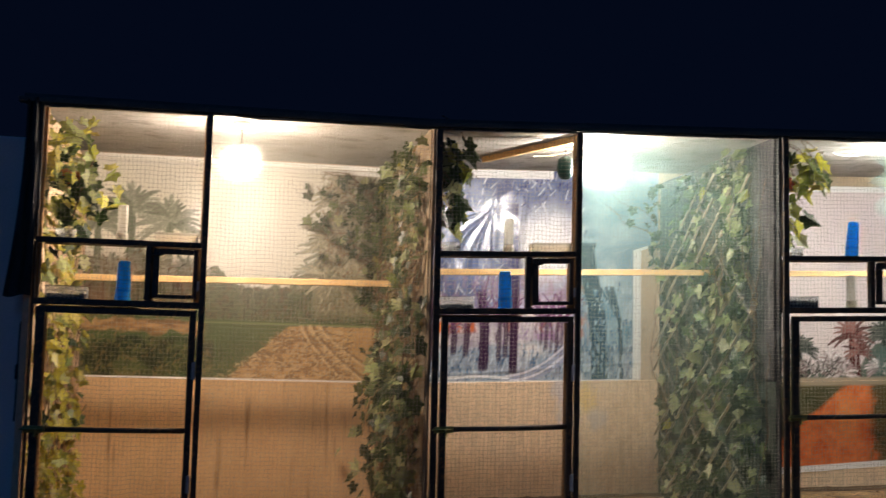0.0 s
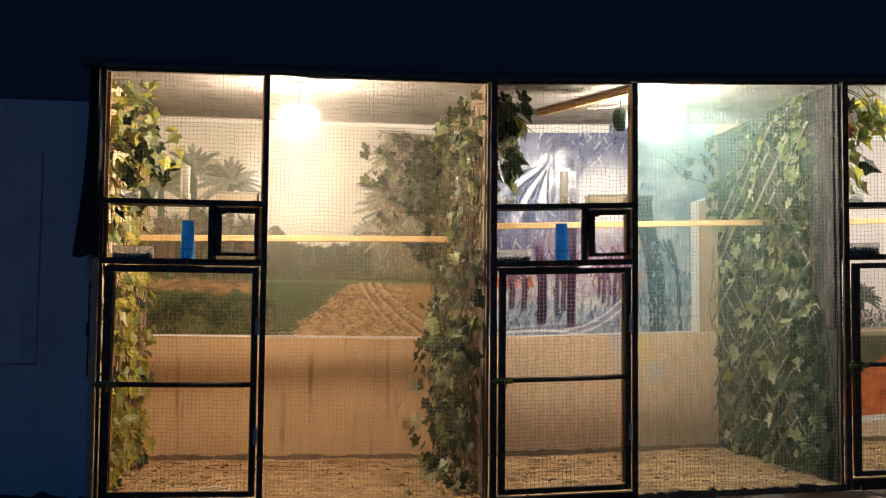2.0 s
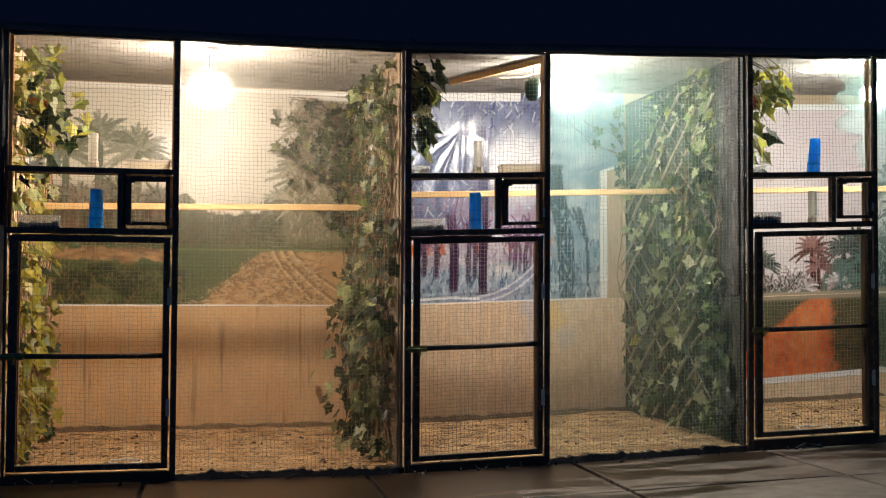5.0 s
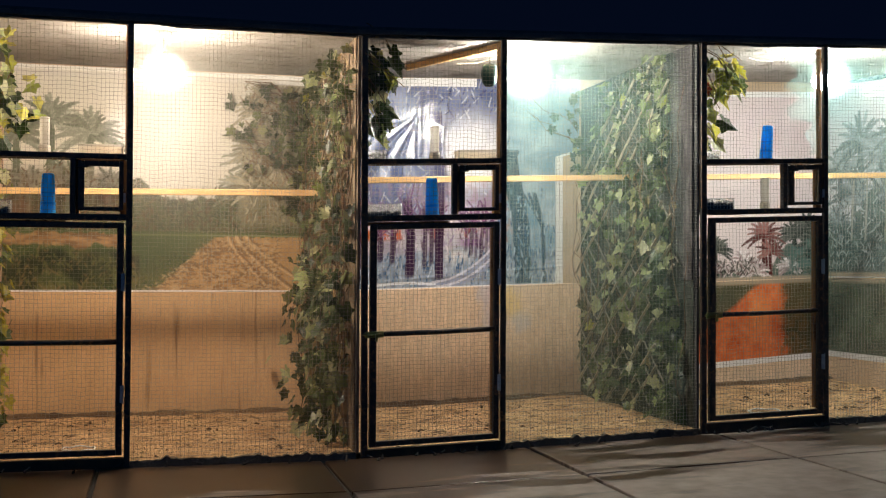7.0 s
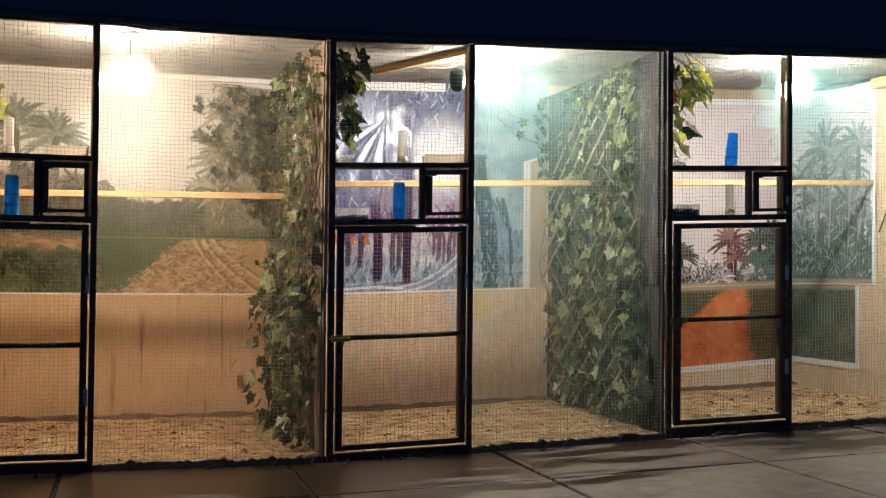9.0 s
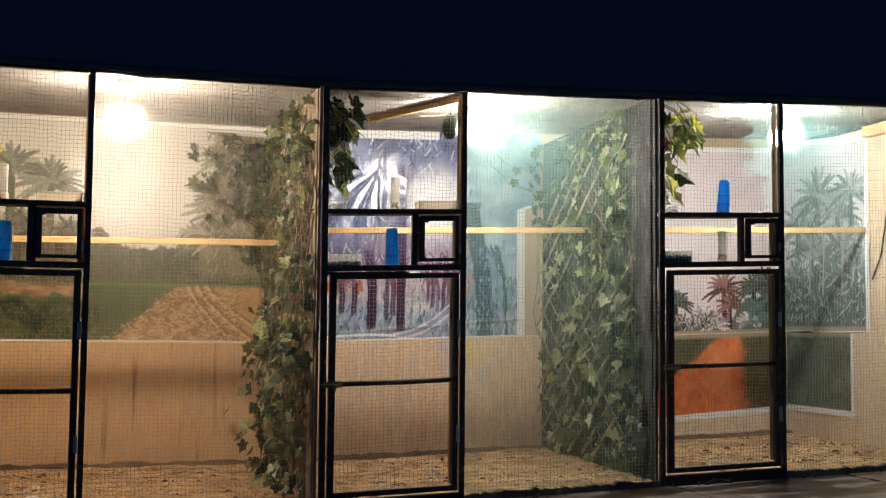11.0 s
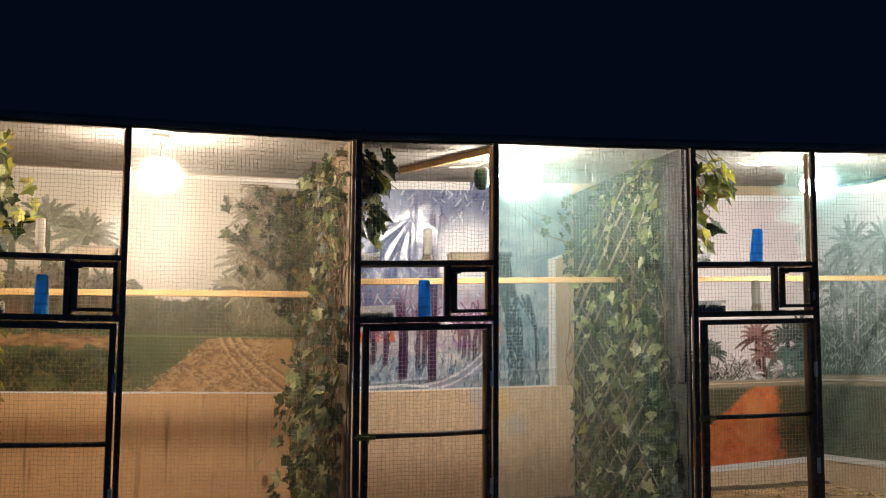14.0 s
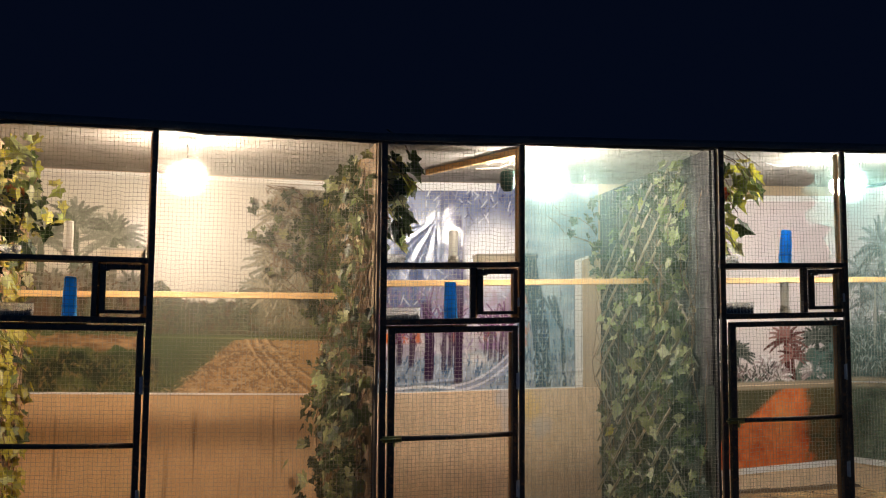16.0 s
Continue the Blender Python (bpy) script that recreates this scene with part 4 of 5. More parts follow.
class Picture:
    """A painted sheet of w by h metres; x to the right, z up, both in metres."""

    def __init__(self, w, h, seed):
        self.w, self.h = w, h
        self.nx, self.nz = int(w / STEP) + 1, int(h / STEP) + 1
        self.x, self.z = np.meshgrid(np.linspace(0, w, self.nx), np.linspace(0, h, self.nz))
        self.rng = np.random.default_rng(seed)
        self.px = np.ones((self.nz, self.nx, 3)) * 0.75

    def cloud(self, size, octaves=4, stretch=1.0):
        """Soft noise from 0 to 1."""
        out, amp, total = np.zeros_like(self.x), 1.0, 0.0
        for _ in range(octaves):
            gx, gz = int(self.w / size) + 3, int(self.h / (size * stretch)) + 3
            g = self.rng.random((gz, gx))
            u, v = self.x / size, self.z / (size * stretch)
            i, j = u.astype(int), v.astype(int)
            fu, fv = u - i, v - j
            fu, fv = fu * fu * (3 - 2 * fu), fv * fv * (3 - 2 * fv)
            out += amp * ((g[j, i] * (1 - fu) + g[j, i + 1] * fu) * (1 - fv) + (g[j + 1, i] * (1 - fu) + g[j + 1, i + 1] * fu) * fv)
            total += amp
            amp *= 0.55
            size *= 0.5
        return out / total

    def lay(self, mask, color, other=None, mixing=None):
        c = np.array(color)
        if other is not None:
            c = c + (np.array(other) - c) * mixing[..., None]
        self.px += (c - self.px) * np.clip(mask, 0, 1)[..., None]

    def stroke(self, pts, width, color, alpha=0.9):
        for (x0, z0), (x1, z1) in zip(pts, pts[1:]):
            n = max(2, int(math.hypot(x1 - x0, z1 - z0) / STEP * 1.5))
            for k in range(n):
                i, j = (x0 + (x1 - x0) * k / n) / STEP, (z0 + (z1 - z0) * k / n) / STEP
                r = max(0.5, width / STEP / 2)
                i0, i1, j0, j1 = int(round(i - r)), int(round(i + r)), int(round(j - r)), int(round(j + r))
                if i1 < 0 or j1 < 0 or i0 >= self.nx or j0 >= self.nz:
                    continue
                cut = self.px[max(0, j0) : j1 + 1, max(0, i0) : i1 + 1]
                cut += (np.array(color) - cut) * alpha

    def palm(self, x, z, size, dark, light, trunk=0.0, fronds=16):
        """A date palm crown with drooping fronds, and a trunk below."""
        if trunk:
            for k in range(3):
                self.stroke([(x + 0.01 * k, z - trunk), (x, z)], size * 0.16, [v * (0.7 + 0.2 * k) for v in dark], 0.5)
        for f in range(fronds):
            a = math.pi * (-0.12 + 1.24 * f / (fronds - 1)) + self.rng.normal(0, 0.05)
            length = size * self.rng.uniform(0.75, 1.1)
            pts = []
            for k in range(9):
                t = k / 8
                pts.append((x + length * t * math.cos(a), z + length * (t * math.sin(a) - 0.32 * t * t)))
            tone = np.array(dark) + (np.array(light) - np.array(dark)) * self.rng.random()
            self.stroke(pts, STEP, tone)
            for k in range(1, 9):
                p, q = pts[k - 1], pts[k]
                for s in (0, 0.33, 0.66):
                    bx, bz = p[0] + (q[0] - p[0]) * s, p[1] + (q[1] - p[1]) * s
                    for side in (-1, 1):
                        d = a + side * 0.6 + self.rng.normal(0, 0.15)
                        ll = length * 0.17 * (1.2 - k / 9)
                        self.stroke([(bx, bz), (bx + ll * math.cos(d), bz + ll * (math.sin(d) - 0.35))], STEP * 0.6, tone * self.rng.uniform(0.75, 1.3), 0.5)

    def band(self, low, high, soft=0.02):
        return np.clip((self.z - low) / soft, 0, 1) * np.clip((high - self.z) / soft, 0, 1)

    def hang(self, name, place, label, fold=None, border=None, vinyl=None):
        """Hang the sheet; place(u, v) gives the world point for metres right and up."""
        if border:
            left, right, low, top = border
            edge = (self.x < left) | (self.x > self.w - right) | (self.z < low) | (self.z > self.h - top)
            self.lay(edge.astype(float), (0.80, 0.79, 0.78))
        org = Vector(place(0, 0))
        org.z += rise(org.x)
        verts = []
        for j in range(self.nz):
            for i in range(self.nx):
                u, v = self.x[j, i], self.z[j, i]
                x, y, z = place(u, v, fold(u, v) if fold else 0.0)
                verts.append((x, y, z))
        nx = self.nx
        faces = [(j * nx + i, j * nx + i + 1, (j + 1) * nx + i + 1, (j + 1) * nx + i) for j in range(self.nz - 1) for i in range(nx - 1)]
        me = sheet_mesh(verts, faces, name, vinyl or PRINT, org)
        attr = me.color_attributes.new("print", "FLOAT_COLOR", "POINT")
        attr.data.foreach_set("color", np.concatenate([np.clip(self.px, 0.004, 0.85), np.ones((self.nz, self.nx, 1))], -1).astype(np.float32).ravel())
        for p in me.polygons:
            p.use_smooth = True
        ob = new(name, me)
        ob.location = org
        return tagged(ob, label, "banner", "printed banners")


FACE = DEPTH + 0.012


def farm_banner():
    p = Picture(2.42, 1.815, 11)  # from x -1.20, z 1.005
    sky = p.cloud(0.8, 3)
    p.lay(np.ones_like(sky), (0.66, 0.62, 0.52), (0.80, 0.78, 0.70), sky)
    n, m = p.cloud(0.16, 5), p.cloud(0.05, 3)
    # tree line, higher to the sides
    line = 0.79 + 0.10 * (p.cloud(0.22, 3) - 0.5) + 0.16 * np.exp(-((p.x - 1.05) / 0.10) ** 2) + 0.16 * np.clip((0.85 - p.x) / 0.3, 0, 1) + 0.25 * np.clip((p.x - 2.0) / 0.3, 0, 1)
    p.lay(np.clip((line + 0.08 * (m - 0.5) - p.z) / 0.02, 0, 1), (0.035, 0.050, 0.024), (0.125, 0.135, 0.07), n * m * 1.8)
    p.lay(np.clip((0.95 - p.x) / 0.15, 0, 1) * p.band(0.55, 0.98, 0.12) * np.clip((n - 0.35) * 4, 0, 1), (0.085, 0.05, 0.028), (0.19, 0.115, 0.06), m)
    for x, z, s in ((0.36, 1.38, 0.30), (0.66, 1.28, 0.29), (0.10, 1.25, 0.28), (2.12, 1.08, 0.44), (2.28, 1.4, 0.30), (1.86, 0.85, 0.22), (0.50, 0.92, 0.22), (0.82, 0.86, 0.20), (0.2, 0.85, 0.22)):
        p.palm(x, z, s, (0.15, 0.17, 0.12), (0.40, 0.40, 0.32), 0.55, 21)
    for _ in range(30):
        x, z = p.rng.uniform(0.1, 2.3), p.rng.uniform(0.45, 0.72)
        p.stroke([(x, z), (x + p.rng.normal(0, 0.01), z + p.rng.uniform(0.04, 0.14))], STEP, (0.30, 0.27, 0.20), 0.35)
    for _ in range(1500):
        x = p.rng.uniform(0.0, 2.4)
        z = 0.46 + abs(p.rng.normal(0, 0.14 if x > 0.9 else 0.22))
        a, w = p.rng.uniform(0.4, 2.7), p.rng.uniform(0.015, 0.06)
        tone = ((0.035, 0.05, 0.025), (0.10, 0.13, 0.06), (0.17, 0.17, 0.095), (0.14, 0.085, 0.045))[int(p.rng.integers(0, 4))]
        p.stroke([(x, z), (x + w * math.cos(a), z + w * math.sin(a))], STEP, tone, 0.45)
    p.lay(np.clip((0.98 - p.x) / 0.12, 0, 1) * p.band(0.50, 1.04, 0.12) * np.clip(0.45 + 0.9 * (n - 0.4), 0, 0.85), (0.06, 0.036, 0.022), (0.22, 0.13, 0.08), np.clip((p.cloud(0.05, 4, 3.0) - 0.3) * 2.2, 0, 1))
    # hazy olive grove of tall palms at the right, up to the top
    edge = 1.84 + 0.10 * np.clip((p.z - 1.1) / 0.5, 0, 1) + 0.16 * (n - 0.5) + 0.12 * (m - 0.5)
    p.lay(np.clip((p.x - edge) / 0.05, 0, 1) * np.clip((p.z - 0.5) / 0.1, 0, 1) * 0.9, (0.20, 0.19, 0.12), (0.40, 0.37, 0.26), np.clip(1.3 * n + 0.5 * m - 0.5, 0, 1))
    for x, z, s in ((2.05, 1.55, 0.26), (2.22, 1.35, 0.30), (2.0, 1.18, 0.24), (2.18, 1.02, 0.28), (2.3, 1.62, 0.24), (1.95, 0.85, 0.24)):
        p.palm(x, z, s, (0.13, 0.125, 0.075), (0.46, 0.42, 0.30), 0.0, 19)
    for _ in range(700):
        x, z = p.rng.uniform(1.88, 2.40), p.rng.uniform(0.55, 1.80)
        a, w = p.rng.uniform(0.5, 2.6), p.rng.uniform(0.02, 0.08)
        p.stroke([(x, z), (x + w * math.cos(a), z + w * math.sin(a))], STEP, ((0.12, 0.12, 0.07), (0.34, 0.31, 0.20), (0.26, 0.17, 0.095), (0.52, 0.48, 0.36))[int(p.rng.integers(0, 4))], 0.4)
    # fields
    p.lay(p.band(-1, 0.50, 0.015), (0.055, 0.085, 0.03), (0.13, 0.16, 0.065), n)
    p.lay(np.clip((p.z - 0.34 - 0.13 * (p.cloud(0.12, 4) - 0.4)) / 0.02, 0, 1) * np.clip((0.48 + 0.06 * (m - 0.5) - p.z) / 0.015, 0, 1) * np.clip((1.0 - p.x) / 0.08, 0, 1), (0.20, 0.115, 0.055), (0.50, 0.31, 0.15), np.clip((p.cloud(0.10, 4, 0.35) - 0.3) * 2.4, 0, 1))
    p.lay(p.band(0.455, 0.475, 0.008) * (p.x > 0.95), (0.26, 0.30, 0.13))
    shrub = p.band(-0.1, 0.24 + 0.16 * p.cloud(0.3, 3), 0.05) * (p.x < 1.06) * np.clip((n - 0.25) * 5, 0, 1)
    p.lay(shrub, (0.020, 0.034, 0.014), (0.15, 0.165, 0.07), np.clip(p.cloud(0.11, 4) * 1.7 - 0.45, 0, 1))
    mass = np.clip((p.cloud(0.20, 3) - 0.46) * 7, 0, 1)
    p.lay(shrub * mass * 0.85, (0.010, 0.018, 0.007), (0.045, 0.045, 0.02), m)
    p.lay(shrub * (1 - mass) * np.clip((p.cloud(0.17, 3) - 0.5) * 6, 0, 1) * 0.5, (0.13, 0.15, 0.05), (0.26, 0.17, 0.08), n)
    for _ in range(750):
        x = p.rng.uniform(0.0, 1.5)
        z = p.rng.uniform(0.0, 0.30 + 0.07 * math.sin(5 * x))
        a, w = p.rng.uniform(0.6, 2.5), p.rng.uniform(0.01, 0.05)
        tone = ((0.012, 0.02, 0.008), (0.035, 0.05, 0.018), (0.20, 0.19, 0.075), (0.30, 0.20, 0.10))[int(p.rng.integers(0, 4 if x < 1.05 else 3))]
        p.stroke([(x, z), (x + w * math.cos(a), z + w * math.sin(a))], STEP, tone, 0.28 if x < 1.06 else 0.15)
    # the dirt road
    road = np.clip((p.x - (1.65 - 0.50 * (0.46 - p.z) / 0.46)) / 0.03 + 0.9 * (m - 0.5), 0, 1) * (p.z < 0.455 + 0.02 * (m - 0.5))
    p.lay(road, (0.36, 0.20, 0.085), (0.64, 0.41, 0.20), np.clip(0.9 * n + 0.7 * m - 0.25, 0, 1))
    lump = np.clip((p.cloud(0.07, 4, 0.5) - 0.5) * 6, 0, 1)
    p.lay(road * lump * np.clip((1.95 - p.x + 0.5 * (0.46 - p.z)) / 0.1, 0, 1) * 0.7, (0.20, 0.11, 0.055))
    for off, w in ((0.02, 0.012), (0.09, 0.02), (0.17, 0.016)):
        pts = [(1.74 + off + (0.34 + 1.6 * off) * t ** 1.3, 0.455 - 0.455 * t) for t in np.linspace(0, 1, 12)]
        p.stroke(pts, w, (0.74, 0.52, 0.29), 0.4)
        p.stroke([(x + 0.03, z) for x, z in pts], w, (0.20, 0.11, 0.05), 0.22)
    for _ in range(900):
        x, z = p.rng.uniform(1.05, 2.2), p.rng.uniform(0.0, 0.42)
        if x > 1.66 - 1.2 * (0.46 - z):
            p.stroke([(x, z), (x + p.rng.uniform(-0.05, 0.05), z + p.rng.uniform(-0.01, 0.03))], STEP * 0.6, ((0.22, 0.13, 0.06), (0.64, 0.47, 0.28))[int(p.rng.integers(0, 2))], 0.3)
    p.lay(p.band(1.735, 1.775, 0.004), (0.70, 0.67, 0.60))
    p.lay(p.band(1.779, 1.85, 0.004), (0.84, 0.82, 0.76))
    p.hang("printed_banner", lambda u, v, d=0.0: (-1.20 + u, FACE - d, 1.007 + v), "printed farm landscape banner with palms and dirt road", lambda u, v: 0.006 * math.sin(3 * u + 2 * v) * math.sin(5 * v) + 0.021 * math.exp(-(((u - 0.77) / 0.14) ** 2 + ((v - 1.42) / 0.2) ** 2)), (0, 0, 0.013, 0), PRINT_SATIN)


def wood_banner():
    p = Picture(2.22, 1.82, 23)  # from x 1.285, z 1.005
    n, m, big = p.cloud(0.14, 5), p.cloud(0.04, 3, 1.6), p.cloud(0.45, 3)
    p.lay(np.ones_like(n), (0.06, 0.078, 0.18), (0.34, 0.38, 0.52), np.clip((0.6 * n + 0.5 * big - 0.25) * 1.6, 0, 1))
    # feathery frosted branches
    for _ in range(900):
        x, z = p.rng.uniform(0, 1.7), p.rng.uniform(0.6, 1.74)
        a, w = p.rng.uniform(0.6, 2.5), p.rng.uniform(0.03, 0.10)
        tone = ((0.05, 0.05, 0.15), (0.22, 0.24, 0.38), (0.78, 0.79, 0.83))[int(p.rng.integers(0, 3))]
        p.stroke([(x, z), (x + w * math.cos(a), z + w * math.sin(a))], STEP * 0.7, tone, 0.26)
    p.lay(np.clip((0.98 - p.x) / 0.25, 0, 1) * p.band(0.75, 1.78, 0.25) * 0.55, (0.08, 0.12, 0.27), (0.30, 0.36, 0.52), n)
    # bright clearing of the sky, whitened for the glare on the vinyl
    p.lay(np.exp(-(((p.x - 1.38) / 0.31) ** 2 + ((p.z - 1.15) / 0.33) ** 2) ** 2) * (0.7 + 0.8 * m), (0.82, 0.82, 0.85))
    p.lay(np.exp(-(((p.x - 1.30) / 0.20) ** 2 + ((p.z - 0.62) / 0.16) ** 2)), (0.62, 0.56, 0.70))
    # teal shade to the far side, with blotches of autumn red
    p.lay(np.clip((p.x - 1.62) / 0.12, 0, 1) * 0.8, (0.16, 0.30, 0.38), (0.52, 0.62, 0.68), np.clip((n - 0.2) * 1.6, 0, 1))
    p.lay(np.exp(-((p.x - 1.68) / 0.07) ** 2) * p.band(0.2, 1.1, 0.2) * np.clip((m - 0.45) * 6, 0, 1), (0.45, 0.24, 0.20))
    # autumn crowns low behind the trunks
    p.lay(p.band(0.52, 1.0, 0.15) * np.clip((m - 0.42) * 5, 0, 1) * (p.x < 1.62) * 0.5, (0.30, 0.20, 0.32), (0.46, 0.26, 0.24), n)
    p.lay(p.band(0.22, 0.60, 0.08) * (p.x < 1.62) * 0.85, (0.36, 0.31, 0.37), (0.60, 0.56, 0.57), np.clip((n - 0.25) * 2, 0, 1))
    crowns = np.clip((0.78 - p.x) / 0.05, 0, 1) + np.exp(-((p.x - 1.37) / 0.09) ** 2) + 0.8 * np.exp(-((p.x - 1.06) / 0.05) ** 2)
    p.lay(p.band(0.405, 0.53, 0.03) * np.clip((m - 0.33) * 6, 0, 1) * (p.x < 1.62) * crowns, (0.66, 0.17, 0.04), (0.40, 0.11, 0.07), n)
    p.lay(p.band(0.33, 0.44, 0.03) * np.exp(-((p.x - 1.36) / 0.10) ** 4) * 0.8, (0.20, 0.09, 0.24), (0.34, 0.18, 0.34), m)
    p.lay(np.clip((0.31 + 0.10 * (n - 0.5) + 0.05 * np.exp(-((p.x - 1.3) / 0.2) ** 2) - p.z) / 0.03, 0, 1), (0.07, 0.12, 0.19), (0.38, 0.43, 0.51), np.clip((0.8 * m + 0.6 * n - 0.35) * 1.9, 0, 1))
    p.lay(np.exp(-(((p.x - 1.24) / 0.13) ** 2 + ((p.z - 0.27) / 0.06) ** 2)) * 0.8, (0.74, 0.68, 0.62))
    p.lay(p.band(0.02, 0.12, 0.04) * np.clip((p.x - 0.9) / 0.2, 0, 1) * (p.x < 1.7) * 0.7, (0.16, 0.18, 0.22), (0.34, 0.36, 0.40), m)
    for x, w, top in ((1.83, 0.10, 1.15), (1.90, 0.05, 0.9), (2.05, 0.03, 0.8)):
        for k in range(3):
            p.stroke([(x, 0.02), (x - 0.02, 0.5), (x - 0.10 - 0.05 * k, top)], w * (1 - 0.25 * k), (0.03, 0.07, 0.10), 0.25)
    for _ in range(900):
        x, z = p.rng.uniform(0.0, 2.15), abs(p.rng.normal(0, 0.45))
        a, w = p.rng.uniform(1.1, 2.0), p.rng.uniform(0.015, 0.07)
        low = z < 0.28
        tone = ((0.04, 0.10, 0.19), (0.24, 0.34, 0.44), (0.52, 0.58, 0.66))[int(p.rng.integers(0, 3))] if low or x > 1.62 else ((0.10, 0.04, 0.08), (0.66, 0.60, 0.62), (0.34, 0.26, 0.40))[int(p.rng.integers(0, 3))]
        if z < 0.62 or x > 1.62:
            p.stroke([(x, z), (x + w * math.cos(a), z + w * math.sin(a))], STEP, tone, 0.4)
    trunks = ((0.20, 0.04, 0.9, 0.18), (0.38, 0.03, 0.8, 0.2), (0.56, 0.035, 0.52, 0.26), (0.665, 0.035, 0.5, 0.24), (0.82, 0.062, 0.75, 0.13), (0.95, 0.03, 0.7, 0.20), (1.01, 0.03, 0.7, 0.22), (1.08, 0.058, 1.5, 0.10))
    thin = tuple((1.32 + 0.045 * k, 0.016 + 0.008 * (k % 2), 0.62, 0.32 - 0.03 * k) for k in range(6))
    for x, w, top, foot in trunks + thin:
        dark = (0.040, 0.014, 0.042)
        p.stroke([(x, foot), (x + 0.008, (foot + top) / 2), (x + p.rng.normal(0, 0.02), top)], w * 1.2, dark, 0.17)
        p.stroke([(x - w * 0.3, foot - 0.02), (x + w * 0.3, foot)], w * 0.9, dark, 0.1)
        for _ in range(7):
            z = p.rng.uniform(0.45, max(0.5, top))
            p.stroke([(x, z), (x + p.rng.uniform(-0.16, 0.16), z + p.rng.uniform(0.05, 0.2))], STEP, (0.16, 0.08, 0.16), 0.5)
    # snowy track that bends away
    for k in range(4):
        pts = [(1.02 + 0.56 * t + 0.02 * k, 0.05 + 0.30 * t * t - 0.02 * k) for t in np.linspace(0, 1, 12)]
        p.stroke(pts, 0.014, (0.72, 0.70, 0.78) if k % 2 == 0 else (0.30, 0.32, 0.45), 0.22)
    p.stroke([(0.45, 0.035), (0.8, 0.05), (1.05, 0.03)], 0.016, (0.75, 0.77, 0.80), 0.5)
    # tall shaded trunk
    p.lay(np.exp(-((p.x - 1.02 + 0.08 * (p.z - 1.2) + 0.05 * (n - 0.5)) / 0.105) ** 4) * np.clip((p.z - 0.7) / 0.3, 0, 1) * 0.85, (0.03, 0.035, 0.11), (0.13, 0.14, 0.26), m)

    p.lay((p.z > 1.75) * (p.x < 1.42) * 1.0, (0.80, 0.79, 0.78))
    p.lay((p.x > 2.15) * (p.z < 1.17), (0.80, 0.79, 0.78))

    def fold(u, v):
        """Creases that run down from a gathered point, and sagging vinyl."""
        a = math.atan2(u - 0.88, 1.50 - v)
        r = math.hypot(u - 0.88, 1.50 - v)
        ray = 0.026 * math.exp(-((r - 0.42) / 0.35) ** 2) * abs(math.sin(8.0 * a + 0.9 * math.sin(5 * r) + 0.6)) ** 6 * (math.exp(-(((a + 0.62) / 0.42) ** 2)) + 0.04)
        drape = 0.012 * math.exp(-((u - 1.17 - 0.03 * math.sin(4 * v)) / 0.02) ** 2) + 0.004 * math.exp(-((u - 0.90) / 0.03) ** 2) * (v > 0.8)
        return 0.004 + ray + drape + 0.006 * math.sin(9 * u + 3 * v) + 0.004 * noise.noise((u * 9, v * 9, 2)) + 0.006 * math.exp(-((v - 0.04 - 0.05 * u) / 0.015) ** 2)

    p.hang("printed_banner", lambda u, v, d=0.0: (1.285 + u + 0.154 * min(1, max(0, (v - 1.13) / 0.05)) * min(1, max(0, (u - 1.72) / 0.45)), FACE - max(0, d), 1.007 + v), "creased glossy vinyl banner printed with a wintry wood", fold, (0, 0.0, 0.012, 0.0))


